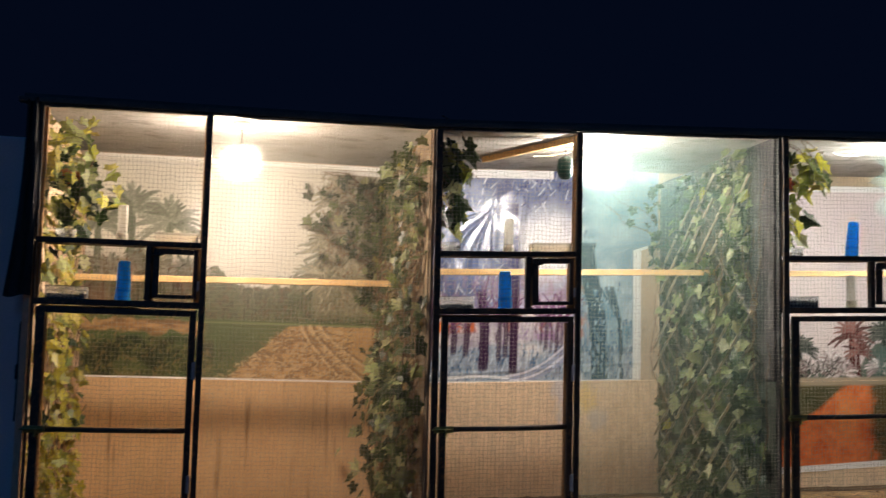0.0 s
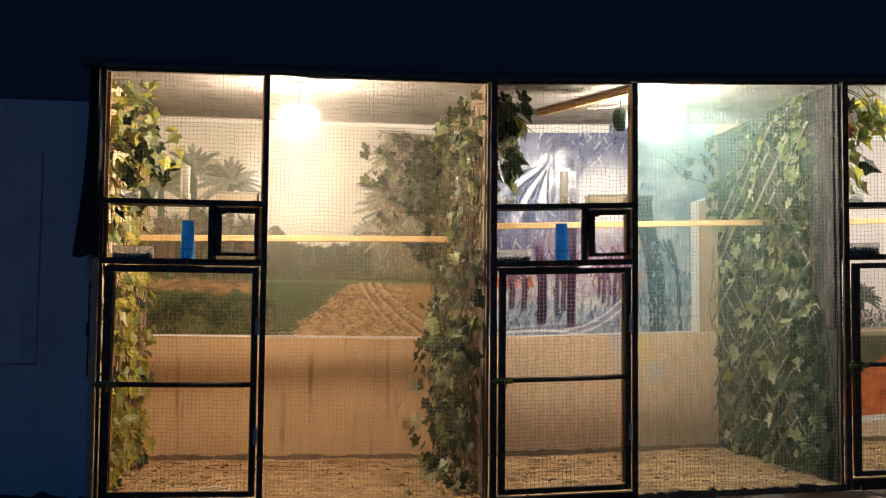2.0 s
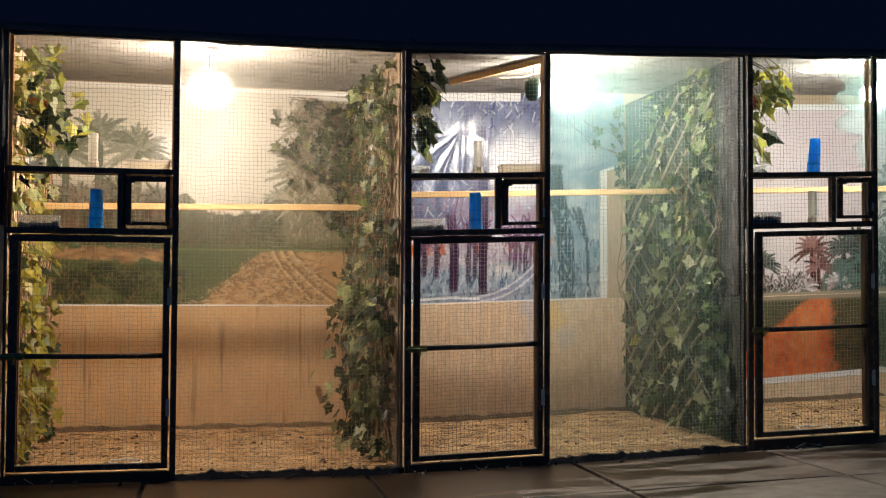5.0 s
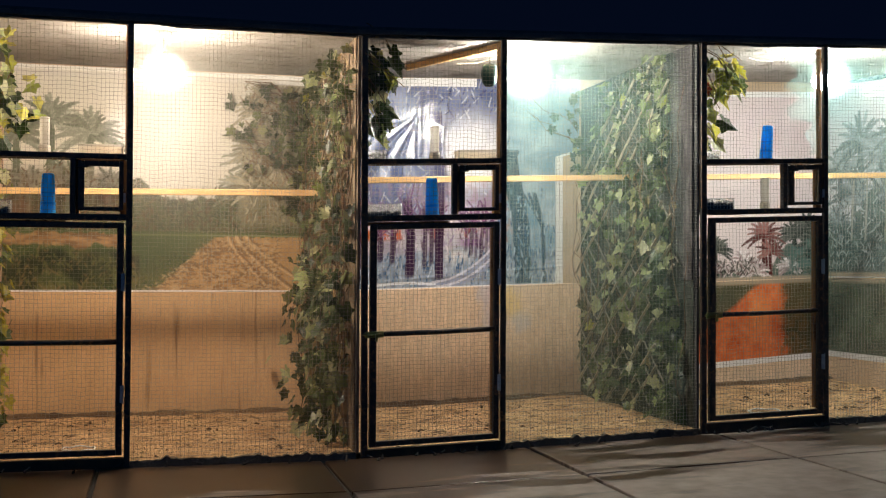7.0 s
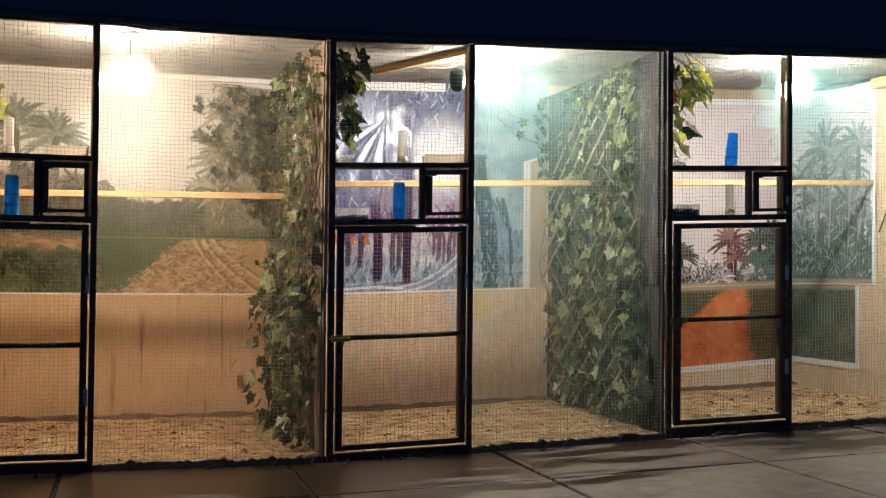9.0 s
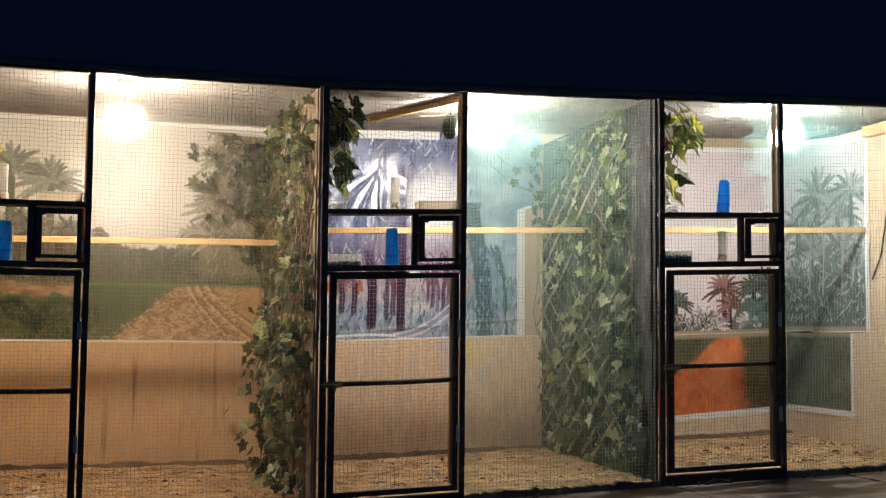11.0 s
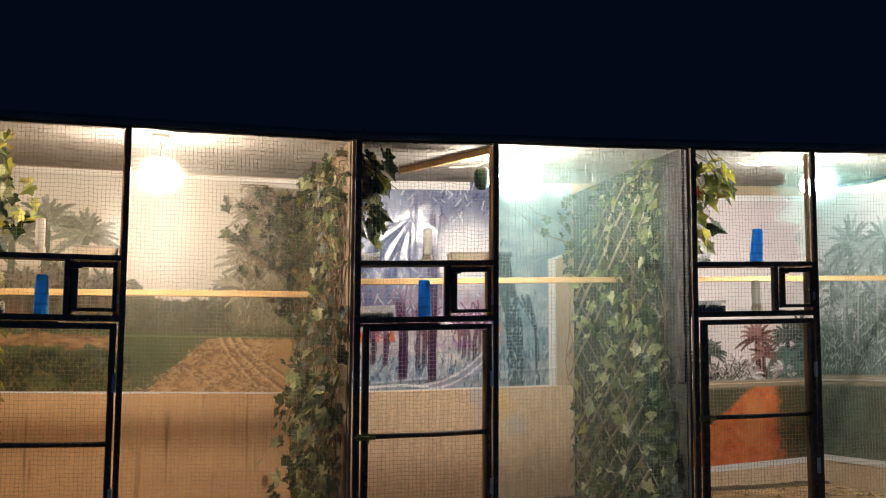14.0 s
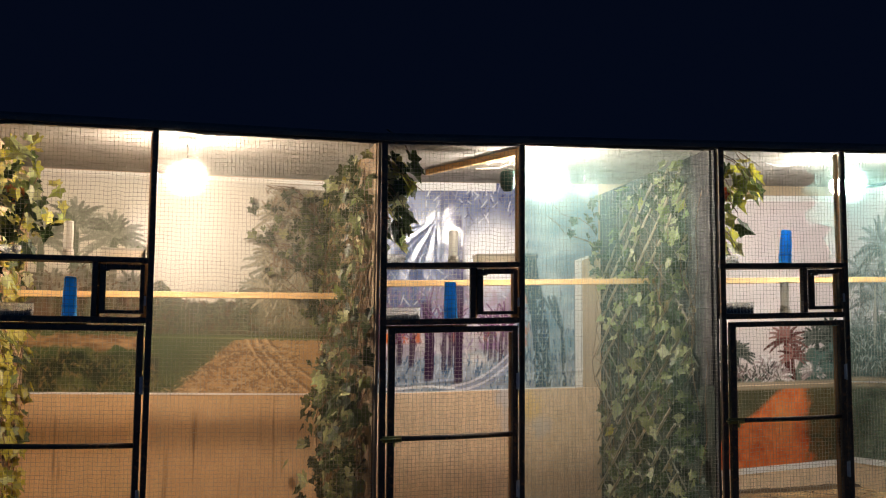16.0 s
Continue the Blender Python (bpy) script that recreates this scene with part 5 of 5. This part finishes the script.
def palm_banner_back():
    p = Picture(2.44, 1.76, 31)  # from x 3.70, z 0.98
    s = p.cloud(0.7, 3)
    p.lay(np.ones_like(s), (0.66, 0.545, 0.555), (0.74, 0.665, 0.66), s)
    n, m = p.cloud(0.12, 5), p.cloud(0.04, 3)
    line = 0.06 + 0.24 * np.clip((p.x - 1.86) / 0.15, 0, 1) * (0.6 + 0.8 * n) + 0.12 * np.clip((1.42 - p.x) / 0.1, 0, 1) + 0.08 * n
    p.lay(np.clip((line - p.z) / 0.02, 0, 1), (0.05, 0.08, 0.065), (0.17, 0.20, 0.17), m)
    for x, z, q in ((1.30, 0.30, 0.17), (2.12, 0.42, 0.20), (2.26, 0.46, 0.22), (2.34, 0.34, 0.2), (0.95, 0.25, 0.22), (0.4, 0.3, 0.3)):
        p.palm(x, z, q, (0.035, 0.045, 0.04), (0.14, 0.15, 0.13), 0.3, 21)
    for x, z, q in ((1.80, 0.42, 0.22), (1.86, 0.26, 0.17)):
        p.palm(x, z, q, (0.09, 0.028, 0.026), (0.34, 0.17, 0.15), 0.32, 13)
    for x, z, q in ((1.58, 0.17, 0.15), (1.70, 0.08, 0.17), (2.06, 0.10, 0.14)):
        p.palm(x, z, q, (0.30, 0.20, 0.21), (0.80, 0.74, 0.74), 0.0, 23)
    for _ in range(260):
        x, z = p.rng.uniform(0.9, 1.75), p.rng.uniform(0.03, 0.16)
        a, w = p.rng.uniform(0.5, 2.6), p.rng.uniform(0.03, 0.09)
        p.stroke([(x, z), (x + w * math.cos(a), z + w * math.sin(a))], STEP, ((0.05, 0.05, 0.045), (0.55, 0.48, 0.48), (0.20, 0.14, 0.14))[int(p.rng.integers(0, 3))], 0.6)
    p.lay(np.clip((p.x - 1.95) / 0.15, 0, 1) * np.clip((0.20 + 0.25 * n - p.z) / 0.06, 0, 1) * np.clip((m - 0.3) * 4, 0, 1), (0.05, 0.10, 0.09), (0.15, 0.22, 0.20), n)
    p.lay(p.band(-1, 0.035, 0.02), (0.36, 0.28, 0.20), (0.44, 0.36, 0.26), m)
    p.hang("printed_banner", lambda u, v, d=0.0: (3.70 + u, FACE - d, 0.979 + v), "printed banner of palms under a pale pink sky", lambda u, v: 0.004 + 0.005 * math.sin(4 * u + 3 * v), (0, 0, 0, 0.05))


def sand_banner_low():
    p = Picture(2.44, 0.745, 37)  # from x 3.70, z 0.225
    n, m = p.cloud(0.15, 5), p.cloud(0.04, 3)
    p.lay(np.ones_like(n), (0.035, 0.045, 0.022), (0.14, 0.12, 0.07), n)
    mound = np.clip((p.x - 1.02 - 1.41 * np.clip(p.z - 0.24, 0, 1) + 0.12 * (n - 0.5)) / 0.06, 0, 1) * np.clip((2.14 - 0.22 * p.z - p.x + 0.22 * (n - 0.5) + 0.05 * (m - 0.5)) / 0.07, 0, 1)
    p.lay(mound, (0.50, 0.080, 0.022), (0.82, 0.26, 0.095), np.clip(0.9 * n + 0.9 * m - 0.35, 0, 1))
    p.lay(mound * np.exp(-(((p.x - 1.72) / 0.12) ** 2 + ((p.z - 0.45) / 0.2) ** 2)) * 0.6, (0.72, 0.30, 0.10))
    p.lay((p.x < 1.05) * np.clip((n - 0.3) * 3, 0, 1) * 0.7, (0.12, 0.14, 0.15))
    p.lay(np.clip((p.x - 1.9) / 0.1, 0, 1) * np.clip((m - 0.35) * 3, 0, 1), (0.20, 0.12, 0.05), (0.05, 0.05, 0.025), n)
    p.lay(p.band(0.70, 2, 0.02), (0.34, 0.27, 0.19))
    p.hang("printed_banner", lambda u, v, d=0.0: (3.70 + u, DEPTH - 0.037 - d, 0.225 + v - 0.05 * (2.44 - u) / 1.2 * (1 - v / 0.745)), "printed banner of orange sand and dark shrubs, white edge", lambda u, v: 0.003 * math.sin(6 * u), (0, 0, 0.055, 0))


def palm_banner_side():
    p = Picture(1.29, 1.82, 41)  # along the end wall, from the back corner forward
    s = p.cloud(0.6, 3)
    p.lay(np.ones_like(s), (0.54, 0.51, 0.53), (0.64, 0.61, 0.63), s)
    n, m = p.cloud(0.12, 5), p.cloud(0.035, 3)
    line = 0.34 + 0.25 * n + 0.35 * np.exp(-((p.x - 0.75) / 0.25) ** 2)
    for x, z, q in ((0.25, 1.0, 0.4), (0.55, 1.25, 0.42), (0.85, 1.10, 0.42), (1.05, 1.3, 0.34), (0.9, 0.75, 0.4), (0.45, 0.75, 0.38), (1.1, 0.6, 0.28), (0.2, 0.5, 0.3)):
        p.palm(x, z, q, (0.11, 0.14, 0.14), (0.34, 0.38, 0.38), 0.5, 17)
    p.lay(np.clip((line + 0.1 * (m - 0.5) - p.z) / 0.03, 0, 1), (0.05, 0.075, 0.07), (0.16, 0.20, 0.18), n)
    for _ in range(500):
        x, z = p.rng.uniform(0.05, 1.25), abs(p.rng.normal(0.1, 0.45)) + 0.05
        a, w = p.rng.uniform(0.3, 2.8), p.rng.uniform(0.03, 0.09)
        p.stroke([(x, z), (x + w * math.cos(a), z + w * math.sin(a))], STEP, ((0.07, 0.10, 0.10), (0.20, 0.24, 0.23), (0.46, 0.48, 0.46))[int(p.rng.integers(0, 3))], 0.5)
    for x in (0.42, 0.62, 0.9):
        p.stroke([(x, 0.35), (x + 0.03, 0.9)], 0.02, (0.36, 0.34, 0.30), 0.4)
    p.lay(p.band(-1, 0.06, 0.02), (0.36, 0.28, 0.20), (0.46, 0.38, 0.28), m)
    p.hang("printed_banner", lambda u, v, d=0.0: (6.148 - d, DEPTH - 0.002 - u, 0.975 + v - 0.12 * u / 1.29 * (v / 1.82)), "printed banner of dark date palms, white edge", lambda u, v: 0.004 + 0.004 * math.sin(5 * u + 2 * v), (0, 0.05, 0.012, 0.05))


def shade_banner_low():
    p = Picture(1.02, 0.73, 43)
    n, m = p.cloud(0.15, 5), p.cloud(0.04, 3)
    p.lay(np.ones_like(n), (0.045, 0.06, 0.045), (0.17, 0.19, 0.14), n * m * 2)
    p.lay(p.band(0.68, 2, 0.03), (0.34, 0.28, 0.20))
    for _ in range(60):
        x, z = p.rng.uniform(0, 1), p.rng.uniform(0.1, 0.6)
        p.stroke([(x, z), (x + p.rng.normal(0, 0.04), z + 0.12)], STEP, (0.12, 0.15, 0.09), 0.35)
    p.hang("printed_banner", lambda u, v, d=0.0: (6.146 - d, DEPTH - 0.04 - u, 0.235 + v), "printed banner of dark green shrubs, white edge", lambda u, v: 0.003 * math.sin(6 * u), (0, 0.05, 0.055, 0))


farm_banner()
wood_banner()
palm_banner_back()
sand_banner_low()
palm_banner_side()
shade_banner_low()

# ---- ivy on willow trellises along the partitions ----
def leaf_outline():
    """Half of a five-lobed ivy leaf, tip at -z; the width is 1."""
    return [(0.0, 0.10), (0.16, 0.30), (0.40, 0.24), (0.33, 0.02), (0.52, -0.22), (0.24, -0.34), (0.0, -0.72)]


def leaf_verts(fold, wide=1.0):
    half = leaf_outline()
    vs = [(0.0, 0.0, -0.05)]
    ring = half + [(-x, z) for x, z in half[-2:0:-1]]
    for x, z in ring:
        vs.append((wide * x, fold * abs(x) + 0.12 * z * z, z))
    n = len(ring)
    return vs, [(0, 1 + (i + 1) % n, 1 + i) for i in range(n)]


LEAF_MESH = {}
for key, mat in (("green", LEAF), ("yellow", LEAF_YELLOW), ("pale", LEAF_LIT), ("red", LEAF_RED)):
    for v in range(3):
        vs, fs = leaf_verts((-0.35, 0.2, 0.45)[v], (1.0, 0.85, 0.6)[v])
        me = bpy.data.meshes.new("leaf")
        me.from_pydata(vs, [], fs)
        me.materials.append(mat)
        LEAF_MESH[key, v] = me


def leaf_pose(p, side, rng, size, upright=0.6):
    """A leaf at p that faces along side (a unit vector), its tip hanging down."""
    face = Vector(side) + Vector((rng.gauss(0, upright), rng.gauss(0, upright), rng.gauss(0.4, upright * 0.8)))
    face.normalize()
    down = Vector((rng.gauss(0, 0.45), rng.gauss(0, 0.45), 1.0))
    right = down.cross(face).normalized()
    up = face.cross(right).normalized()
    m = Matrix((right, face, up)).transposed().to_4x4()
    return Matrix.Translation(p) @ m @ Matrix.Scale(size, 4)


def add_leaf(parent, p, side, rng, size, key="green", upright=0.6):
    ob = new("leaf", LEAF_MESH[key, rng.randrange(3)])
    ob.parent = parent
    p = Vector(p)
    p.z += rise(p.x)
    ob.matrix_local = leaf_pose(p - ORIGIN[parent.name], side, rng, size, upright)
    return ob


def joined_leaves(parent, places, side, rng, mat, sizes, slim=1.0):
    org = ORIGIN[parent.name]
    verts, faces = [], []
    for p in places:
        vs, fs = leaf_verts(rng.choice((-0.35, 0.2, 0.45)), slim * rng.uniform(0.7, 1.1))
        p = Vector(p)
        p.z += rise(p.x)
        m = leaf_pose(p - org, side, rng, rng.uniform(*sizes))
        base = len(verts)
        verts += [tuple(m @ Vector(v)) for v in vs]
        faces += [tuple(base + i for i in f) for f in fs]
    me = bpy.data.meshes.new("foliage")
    me.from_pydata(verts, [], faces)
    me.materials.append(mat)
    ob = new("foliage", me)
    ob.parent = parent
    return tagged(ob, kind="stuff")


def trellis(name, xf, seed, label, near=300, far=500, dry=120, stems=60, yellow=0.06, pale=0.15, size=(0.065, 0.125)):
    """Lattice of willow sticks on the face at xf, grown over with ivy; it looks towards -x."""
    rng = random.Random(seed)
    t = thing(name, xf - 0.02, 1.1, 0.02, label, "ivy", "ivy trellises")
    y0, y1, z0, z1 = 0.28, DEPTH - 0.08, 0.06, 2.70
    for sgn in (1, -1):
        c = -2.2
        while c < 4.4:
            lo, hi = y0 + (rng.uniform(-0.1, 0.35) if xf > 2 else 0), y1
            tilt = 0.78 if xf > 2 else 1.35
            za, zb = c + sgn * tilt * lo + (3.0 if sgn < 0 else 0), c + sgn * tilt * hi + (3.0 if sgn < 0 else 0)
            pts = []
            for k in range(25):
                y = lo + (hi - lo) * k / 24
                z = za + (zb - za) * k / 24
                if z0 <= z <= z1 and (xf < 2 or y < 2.17 - 0.6 * max(0, z - 1.8)):
                    pts.append((xf - (0.030 if sgn > 0 else 0.046) - (0.028 * min(1, max(0, 1.7 - z)) if xf > 2 else 0) + 0.004 * math.sin(9 * y + c), y, z))
            if len(pts) > 2 and (xf < 2 or rng.random() < 0.78):
                part("stick", tube(bmesh.new(), pts[::3] + [pts[-1]], (0.0065 if sgn > 0 else 0.0115) if xf > 2 else 0.0065, 5), STICK_GREY if sgn > 0 and xf > 2 else STICK, t)
            c += (0.17 + 0.06 * rng.random()) if xf > 2 else 0.24
    bm = bmesh.new()
    for _ in range(stems):
        y, z = rng.uniform(0.05, 2.1), rng.uniform(0.0, 1.6)
        x = xf - rng.uniform(0.03, 0.09)
        pts = []
        for k in range(8):
            pts.append((min(xf - 0.012, x + 0.02 * rng.gauss(0, 1)), min(2.2, max(0.05, y)), z))
            y += rng.gauss(0, 0.06)
            z = min(2.7, z + rng.uniform(0.08, 0.22))
        tube(bm, pts, 0.0045, 4, 0.5)
    part("vine_tangle", bm, STEM, t, "thin dry brown vine stems", "stuff")

    def place():
        y = 0.03 + (DEPTH - 0.2) * rng.random() ** 1.25
        z = rng.uniform(0.06, 2.70)
        if xf > 2:
            y *= 1 - 0.20 * max(0, z - 1.7)
            y = max(y, 0.05 + 0.34 * min(1, max(0, z - 0.3) / 1.3) + rng.uniform(0, 0.12))
        return (xf - abs(rng.gauss(0.05, 0.05)) * ((1.7 if z < 1.3 else 1) if xf < 2 else (1 if y < 1.4 else 0.5)) - 0.02, y, z)

    for _ in range(near):
        p = place()
        add_leaf(t, p, (-0.75, -0.65, 0), rng, rng.uniform(*size), "yellow" if rng.random() < yellow else "pale" if rng.random() < pale else "green")
    joined_leaves(t, [place() for _ in range(far)], (-0.75, -0.65, 0), rng, LEAF_JOINED, (0.06, 0.12))
    if dry:
        joined_leaves(t, [(xf - rng.uniform(0.02, 0.10), rng.uniform(0.03, 1.6), rng.uniform(0.1, 2.65)) for _ in range(dry)], (-0.75, -0.65, 0), rng, LEAF_DRY, (0.05, 0.11), 0.45)
    return t


trellis("ivy_trellis", 1.244, 5, "dense ivy over a willow trellis on the partition, partly dry", 300, 420, 420, 150, 0.03, 0.14, size=(0.075, 0.145))
trellis("ivy_trellis", 3.659, 6, "green ivy over a willow lattice on the partition", 285, 190, 20, 22, 0.02, 0.30, size=(0.08, 0.14))

def spray(x0, seed, label, stems, leaves, low, wide, mix):
    """Ivy that creeps from a partition on to the back wall near the ceiling."""
    rng = random.Random(seed)
    t = thing("ivy_spray", x0 - 0.07, DEPTH - 0.05, 2.1, label, "ivy", "ivy sprays")
    bm = bmesh.new()
    for _ in range(stems):
        x, z = x0 - 0.01, rng.uniform(low, 2.6)
        tube(bm, [(x - 0.09 * k + rng.gauss(0, 0.02), DEPTH - 0.06, min(2.75, z + 0.05 * k + rng.gauss(0, 0.03))) for k in range(6)], 0.004, 4, 0.5)
    part("vine_tangle", bm, STEM, t, "", "stuff")
    for _ in range(leaves):
        u = abs(rng.gauss(0, wide * 0.42))
        z = rng.uniform(low, 2.74)
        add_leaf(t, (x0 - min(u, wide) * (0.4 + 0.6 * (z > low + 0.35)), DEPTH - rng.uniform(0.04, 0.14), z), (-0.2, -1, 0), rng, rng.uniform(0.06, 0.11), "yellow" if rng.random() < mix else "green")


spray(1.17, 8, "ivy spray spreading over the back wall corner", 22, 140, 1.65, 0.60, 0.04)
spray(3.63, 9, "green ivy spray spreading over the back wall corner", 3, 30, 1.95, 0.30, 0.02)


def garland(xa, seed, label, spots, key, size=(0.09, 0.15), facing=(0.35, -0.9, 0)):
    """Vine that hangs just inside the mesh by the left post; spots: height from, to, reach, count."""
    rng = random.Random(seed)
    t = thing("ivy_garland", xa, 0.1, 2.0, label, "ivy", "ivy garlands")
    bm = bmesh.new()
    for z0, z1, reach, count in spots:
        for _ in range(max(2, count // 8)):
            z = rng.uniform(z0, z1)
            tube(bm, [(xa + 0.02, 0.08, z + 0.15), (xa + reach * 0.4, 0.10, z + 0.10), (xa + reach * rng.uniform(0.6, 0.95), 0.09, z - 0.03)], 0.004, 4, 0.6)
        for _ in range(count):
            z = rng.uniform(z0, z1)
            u = rng.random() ** 1.3
            kind = key if rng.random() < 0.8 else ("green" if key == "yellow" else "yellow")
            add_leaf(t, (xa + 0.03 + reach * u, rng.uniform(0.10, 0.34), z), facing, rng, rng.uniform(*size), kind, 0.4)
    tube(bm, [(xa + 0.02, 0.09, 2.72), (xa + 0.04, 0.1, 2.2), (xa + 0.02, 0.08, 1.9)], 0.006, 5)
    part("vine_tangle", bm, STEM, t, "", "stuff")
    return t, rng


# yellowing ivy over the inner face of the end wall, fuller at the top
rng = random.Random(21)
t = thing("ivy_curtain", -1.2, 1.0, 0.1, "yellowing ivy covering the inner face of the end wall", "ivy")
bm = bmesh.new()
for _ in range(30):
    y, z = rng.uniform(0.08, 1.9), rng.uniform(0.05, 1.4)
    pts = []
    for k in range(8):
        pts.append((-1.175 + abs(rng.gauss(0, 0.02)), min(2.1, max(0.06, y)), min(2.7, z)))
        y, z = y + rng.gauss(0, 0.06), z + rng.uniform(0.1, 0.22)
    tube(bm, pts, 0.0045, 4, 0.5)
tube(bm, [(-0.99, 0.16, 2.05), (-0.93, 0.18, 2.3), (-0.86, 0.17, 2.48)], 0.006, 5, 0.6)
part("vine_tangle", bm, STEM, t, "thin brown vine stems", "stuff")
for _ in range(255):
    z = rng.uniform(0.08, 2.66)
    add_leaf(t, (-1.165 + abs(rng.gauss(0.03, 0.04)), rng.uniform(0.05, 2.0), z), (0.85, -0.45, 0.2), rng, rng.uniform(0.075, 0.135), "yellow" if rng.random() < (0.85 if z < 1.6 else 0.4) else "green" if rng.random() < 0.6 else "pale", 0.45)
for _ in range(46):
    add_leaf(t, (-1.15 + 0.26 * rng.random() ** 1.4, rng.uniform(0.06, 0.45), rng.uniform(2.28, 2.67)), (0.5, -0.8, 0.1), rng, rng.uniform(0.09, 0.15), ("green", "pale", "yellow")[int(3 * rng.random())], 0.45)
for _ in range(34):
    add_leaf(t, (-1.14 + 0.42 * rng.random() ** 1.2, rng.uniform(0.12, 0.42), 2.16 + rng.gauss(0, 0.13)), (0.45, -0.8, 0), rng, rng.uniform(0.09, 0.15), "yellow" if rng.random() < 0.4 else "green", 0.45)
joined_leaves(t, [(-1.17 + abs(rng.gauss(0.025, 0.03)), rng.uniform(0.04, 1.9), rng.uniform(0.06, 2.68)) for _ in range(230)], (0.85, -0.45, 0.2), rng, LEAF_YELLOW_JOINED, (0.07, 0.12))
for _ in range(5):
    add_leaf(t, (-0.98 + rng.gauss(0, 0.025), 0.14, 2.30 + rng.gauss(0, 0.05)), (0, -1, 0), rng, 0.085, "red")
t, rng = garland(1.30, 22, "dark green ivy garland hanging inside the mesh", [(2.42, 2.68, 0.30, 30), (2.04, 2.5, 0.18, 30)], "green", (0.11, 0.18))
t, rng = garland(3.73, 23, "bright yellow-green ivy garland hanging inside the mesh", [(2.40, 2.66, 0.36, 34), (2.0, 2.45, 0.20, 24)], "yellow", (0.12, 0.18), (0.15, -0.95, 0.15))
add_leaf(t, (3.78, 0.1, 2.42), (0, -1, 0), rng, 0.12, "red")

# ---- litter on the cage floors ----
rng = random.Random(4)
bm = bmesh.new()
for _ in range(2000):
    x, y = rng.uniform(-1.1, 6.1), rng.uniform(0.05, 2.1)
    a, s = rng.uniform(0, 6.28), rng.uniform(0.008, 0.035)
    z = 0.022 + 0.018 * noise.noise((x * 2.1, y * 2.1, 3))
    tube(bm, [(x, y, z), (x + s * math.cos(a), y + s * math.sin(a), z + rng.uniform(0, 0.008))], rng.uniform(0.002, 0.005), 4, 0.5)
tagged(new("floor_litter", finish(bm, "floor_litter", STRAW, Vector((0, 0, 0)))), "straw bits and husks strewn over the sand", "litter", kind="stuff")
for x, y, r in ((-0.48, 0.42, 0.10), (4.45, 0.45, 0.12)):
    bm = bmesh.new()
    tube(bm, [(x + r * math.cos(k * math.pi / 16), y + r * math.sin(k * math.pi / 16), 0.032 + 0.004 * math.sin(k)) for k in range(33)], 0.0055, 6)
    whole("plastic_hoop", bm, WHITE, "thin white plastic hoop lying on the sand", "hoop", group="floor hoops", at=(x, y, 0.025), smooth=True)
bm = bmesh.new()
for _ in range(26):
    x, y = 4.16 + rng.gauss(0, 0.05), 1.0 + rng.gauss(0, 0.05)
    tube(bm, [(x, y, 0.03), (x + rng.gauss(0, 0.03), y + rng.gauss(0, 0.03), 0.045 + rng.random() * 0.04)], 0.008, 5, 0.5)
whole("paper_scraps", bm, WHITE, "crumpled white scraps lying on the sand", "litter", at=(4.16, 1.0, 0.03))
bm = bmesh.new()
for k in range(70):
    x = rng.uniform(-1.1, 6.0)
    y = -0.06 - abs(rng.gauss(0, 0.05))
    tube(bm, [(x, y, -0.018), (x + rng.gauss(0, 0.03), y + rng.gauss(0, 0.02), 0.0 + rng.random() * 0.02)], rng.uniform(0.006, 0.014), 5, 0.4)
tagged(new("dirt_clods", finish(bm, "dirt_clods", EARTH, Vector((0, 0, 0)))), "dark clods and leaf scraps along the cage foot", "litter", kind="stuff")

bm = bmesh.new()
for _ in range(170):
    x, y = rng.uniform(-1.1, 6.1), rng.uniform(0.05, 2.1)
    z = 0.016 + 0.018 * noise.noise((x * 2.1, y * 2.1, 3))
    a, s = rng.uniform(0, 6.28), rng.uniform(0.008, 0.026)
    tube(bm, [(x - s * math.cos(a), y - s * math.sin(a), z), (x, y, z + s * 0.35), (x + s * math.cos(a), y + s * math.sin(a), z)], s * rng.uniform(0.25, 0.5), 6, 0.5)
tagged(new("floor_clods", finish(bm, "floor_clods", DARK_BROWN, Vector((0, 0, 0)))), "brown dead leaves and clods on the sand", "litter", kind="stuff")

# ---- paving slabs in front of the cages ----
yard = tagged(new("pavement"), "large damp concrete paving slabs with dark joints", "pavement", kind="structure")
yard.location = (0, 0, 0)
ORIGIN[yard.name] = Vector((0, 0, 0))
part("bedding", strip([-6.5, -3, 1.3, 4, 8, 10.3, 12], [-9.5, -5, -0.052], lambda x, y: -0.040), JOINT, yard, "dark joint bed between slabs")
rows = [-0.055, -1.10, -2.47, -3.84, -5.21, -6.58, -7.95, -9.3]
for j in range(len(rows) - 1):
    for i in range(-5, 7):
        xa, xb = 1.03 + 1.37 * i + 0.014, 1.03 + 1.37 * (i + 1) - 0.014
        tilt = rng.uniform(-0.002, 0.002)
        part("slab", boxed(xa, xb, rows[j + 1] + 0.013, rows[j] - 0.013, -0.06, -0.02 + tilt, bevel=0.006), SLAB, yard)
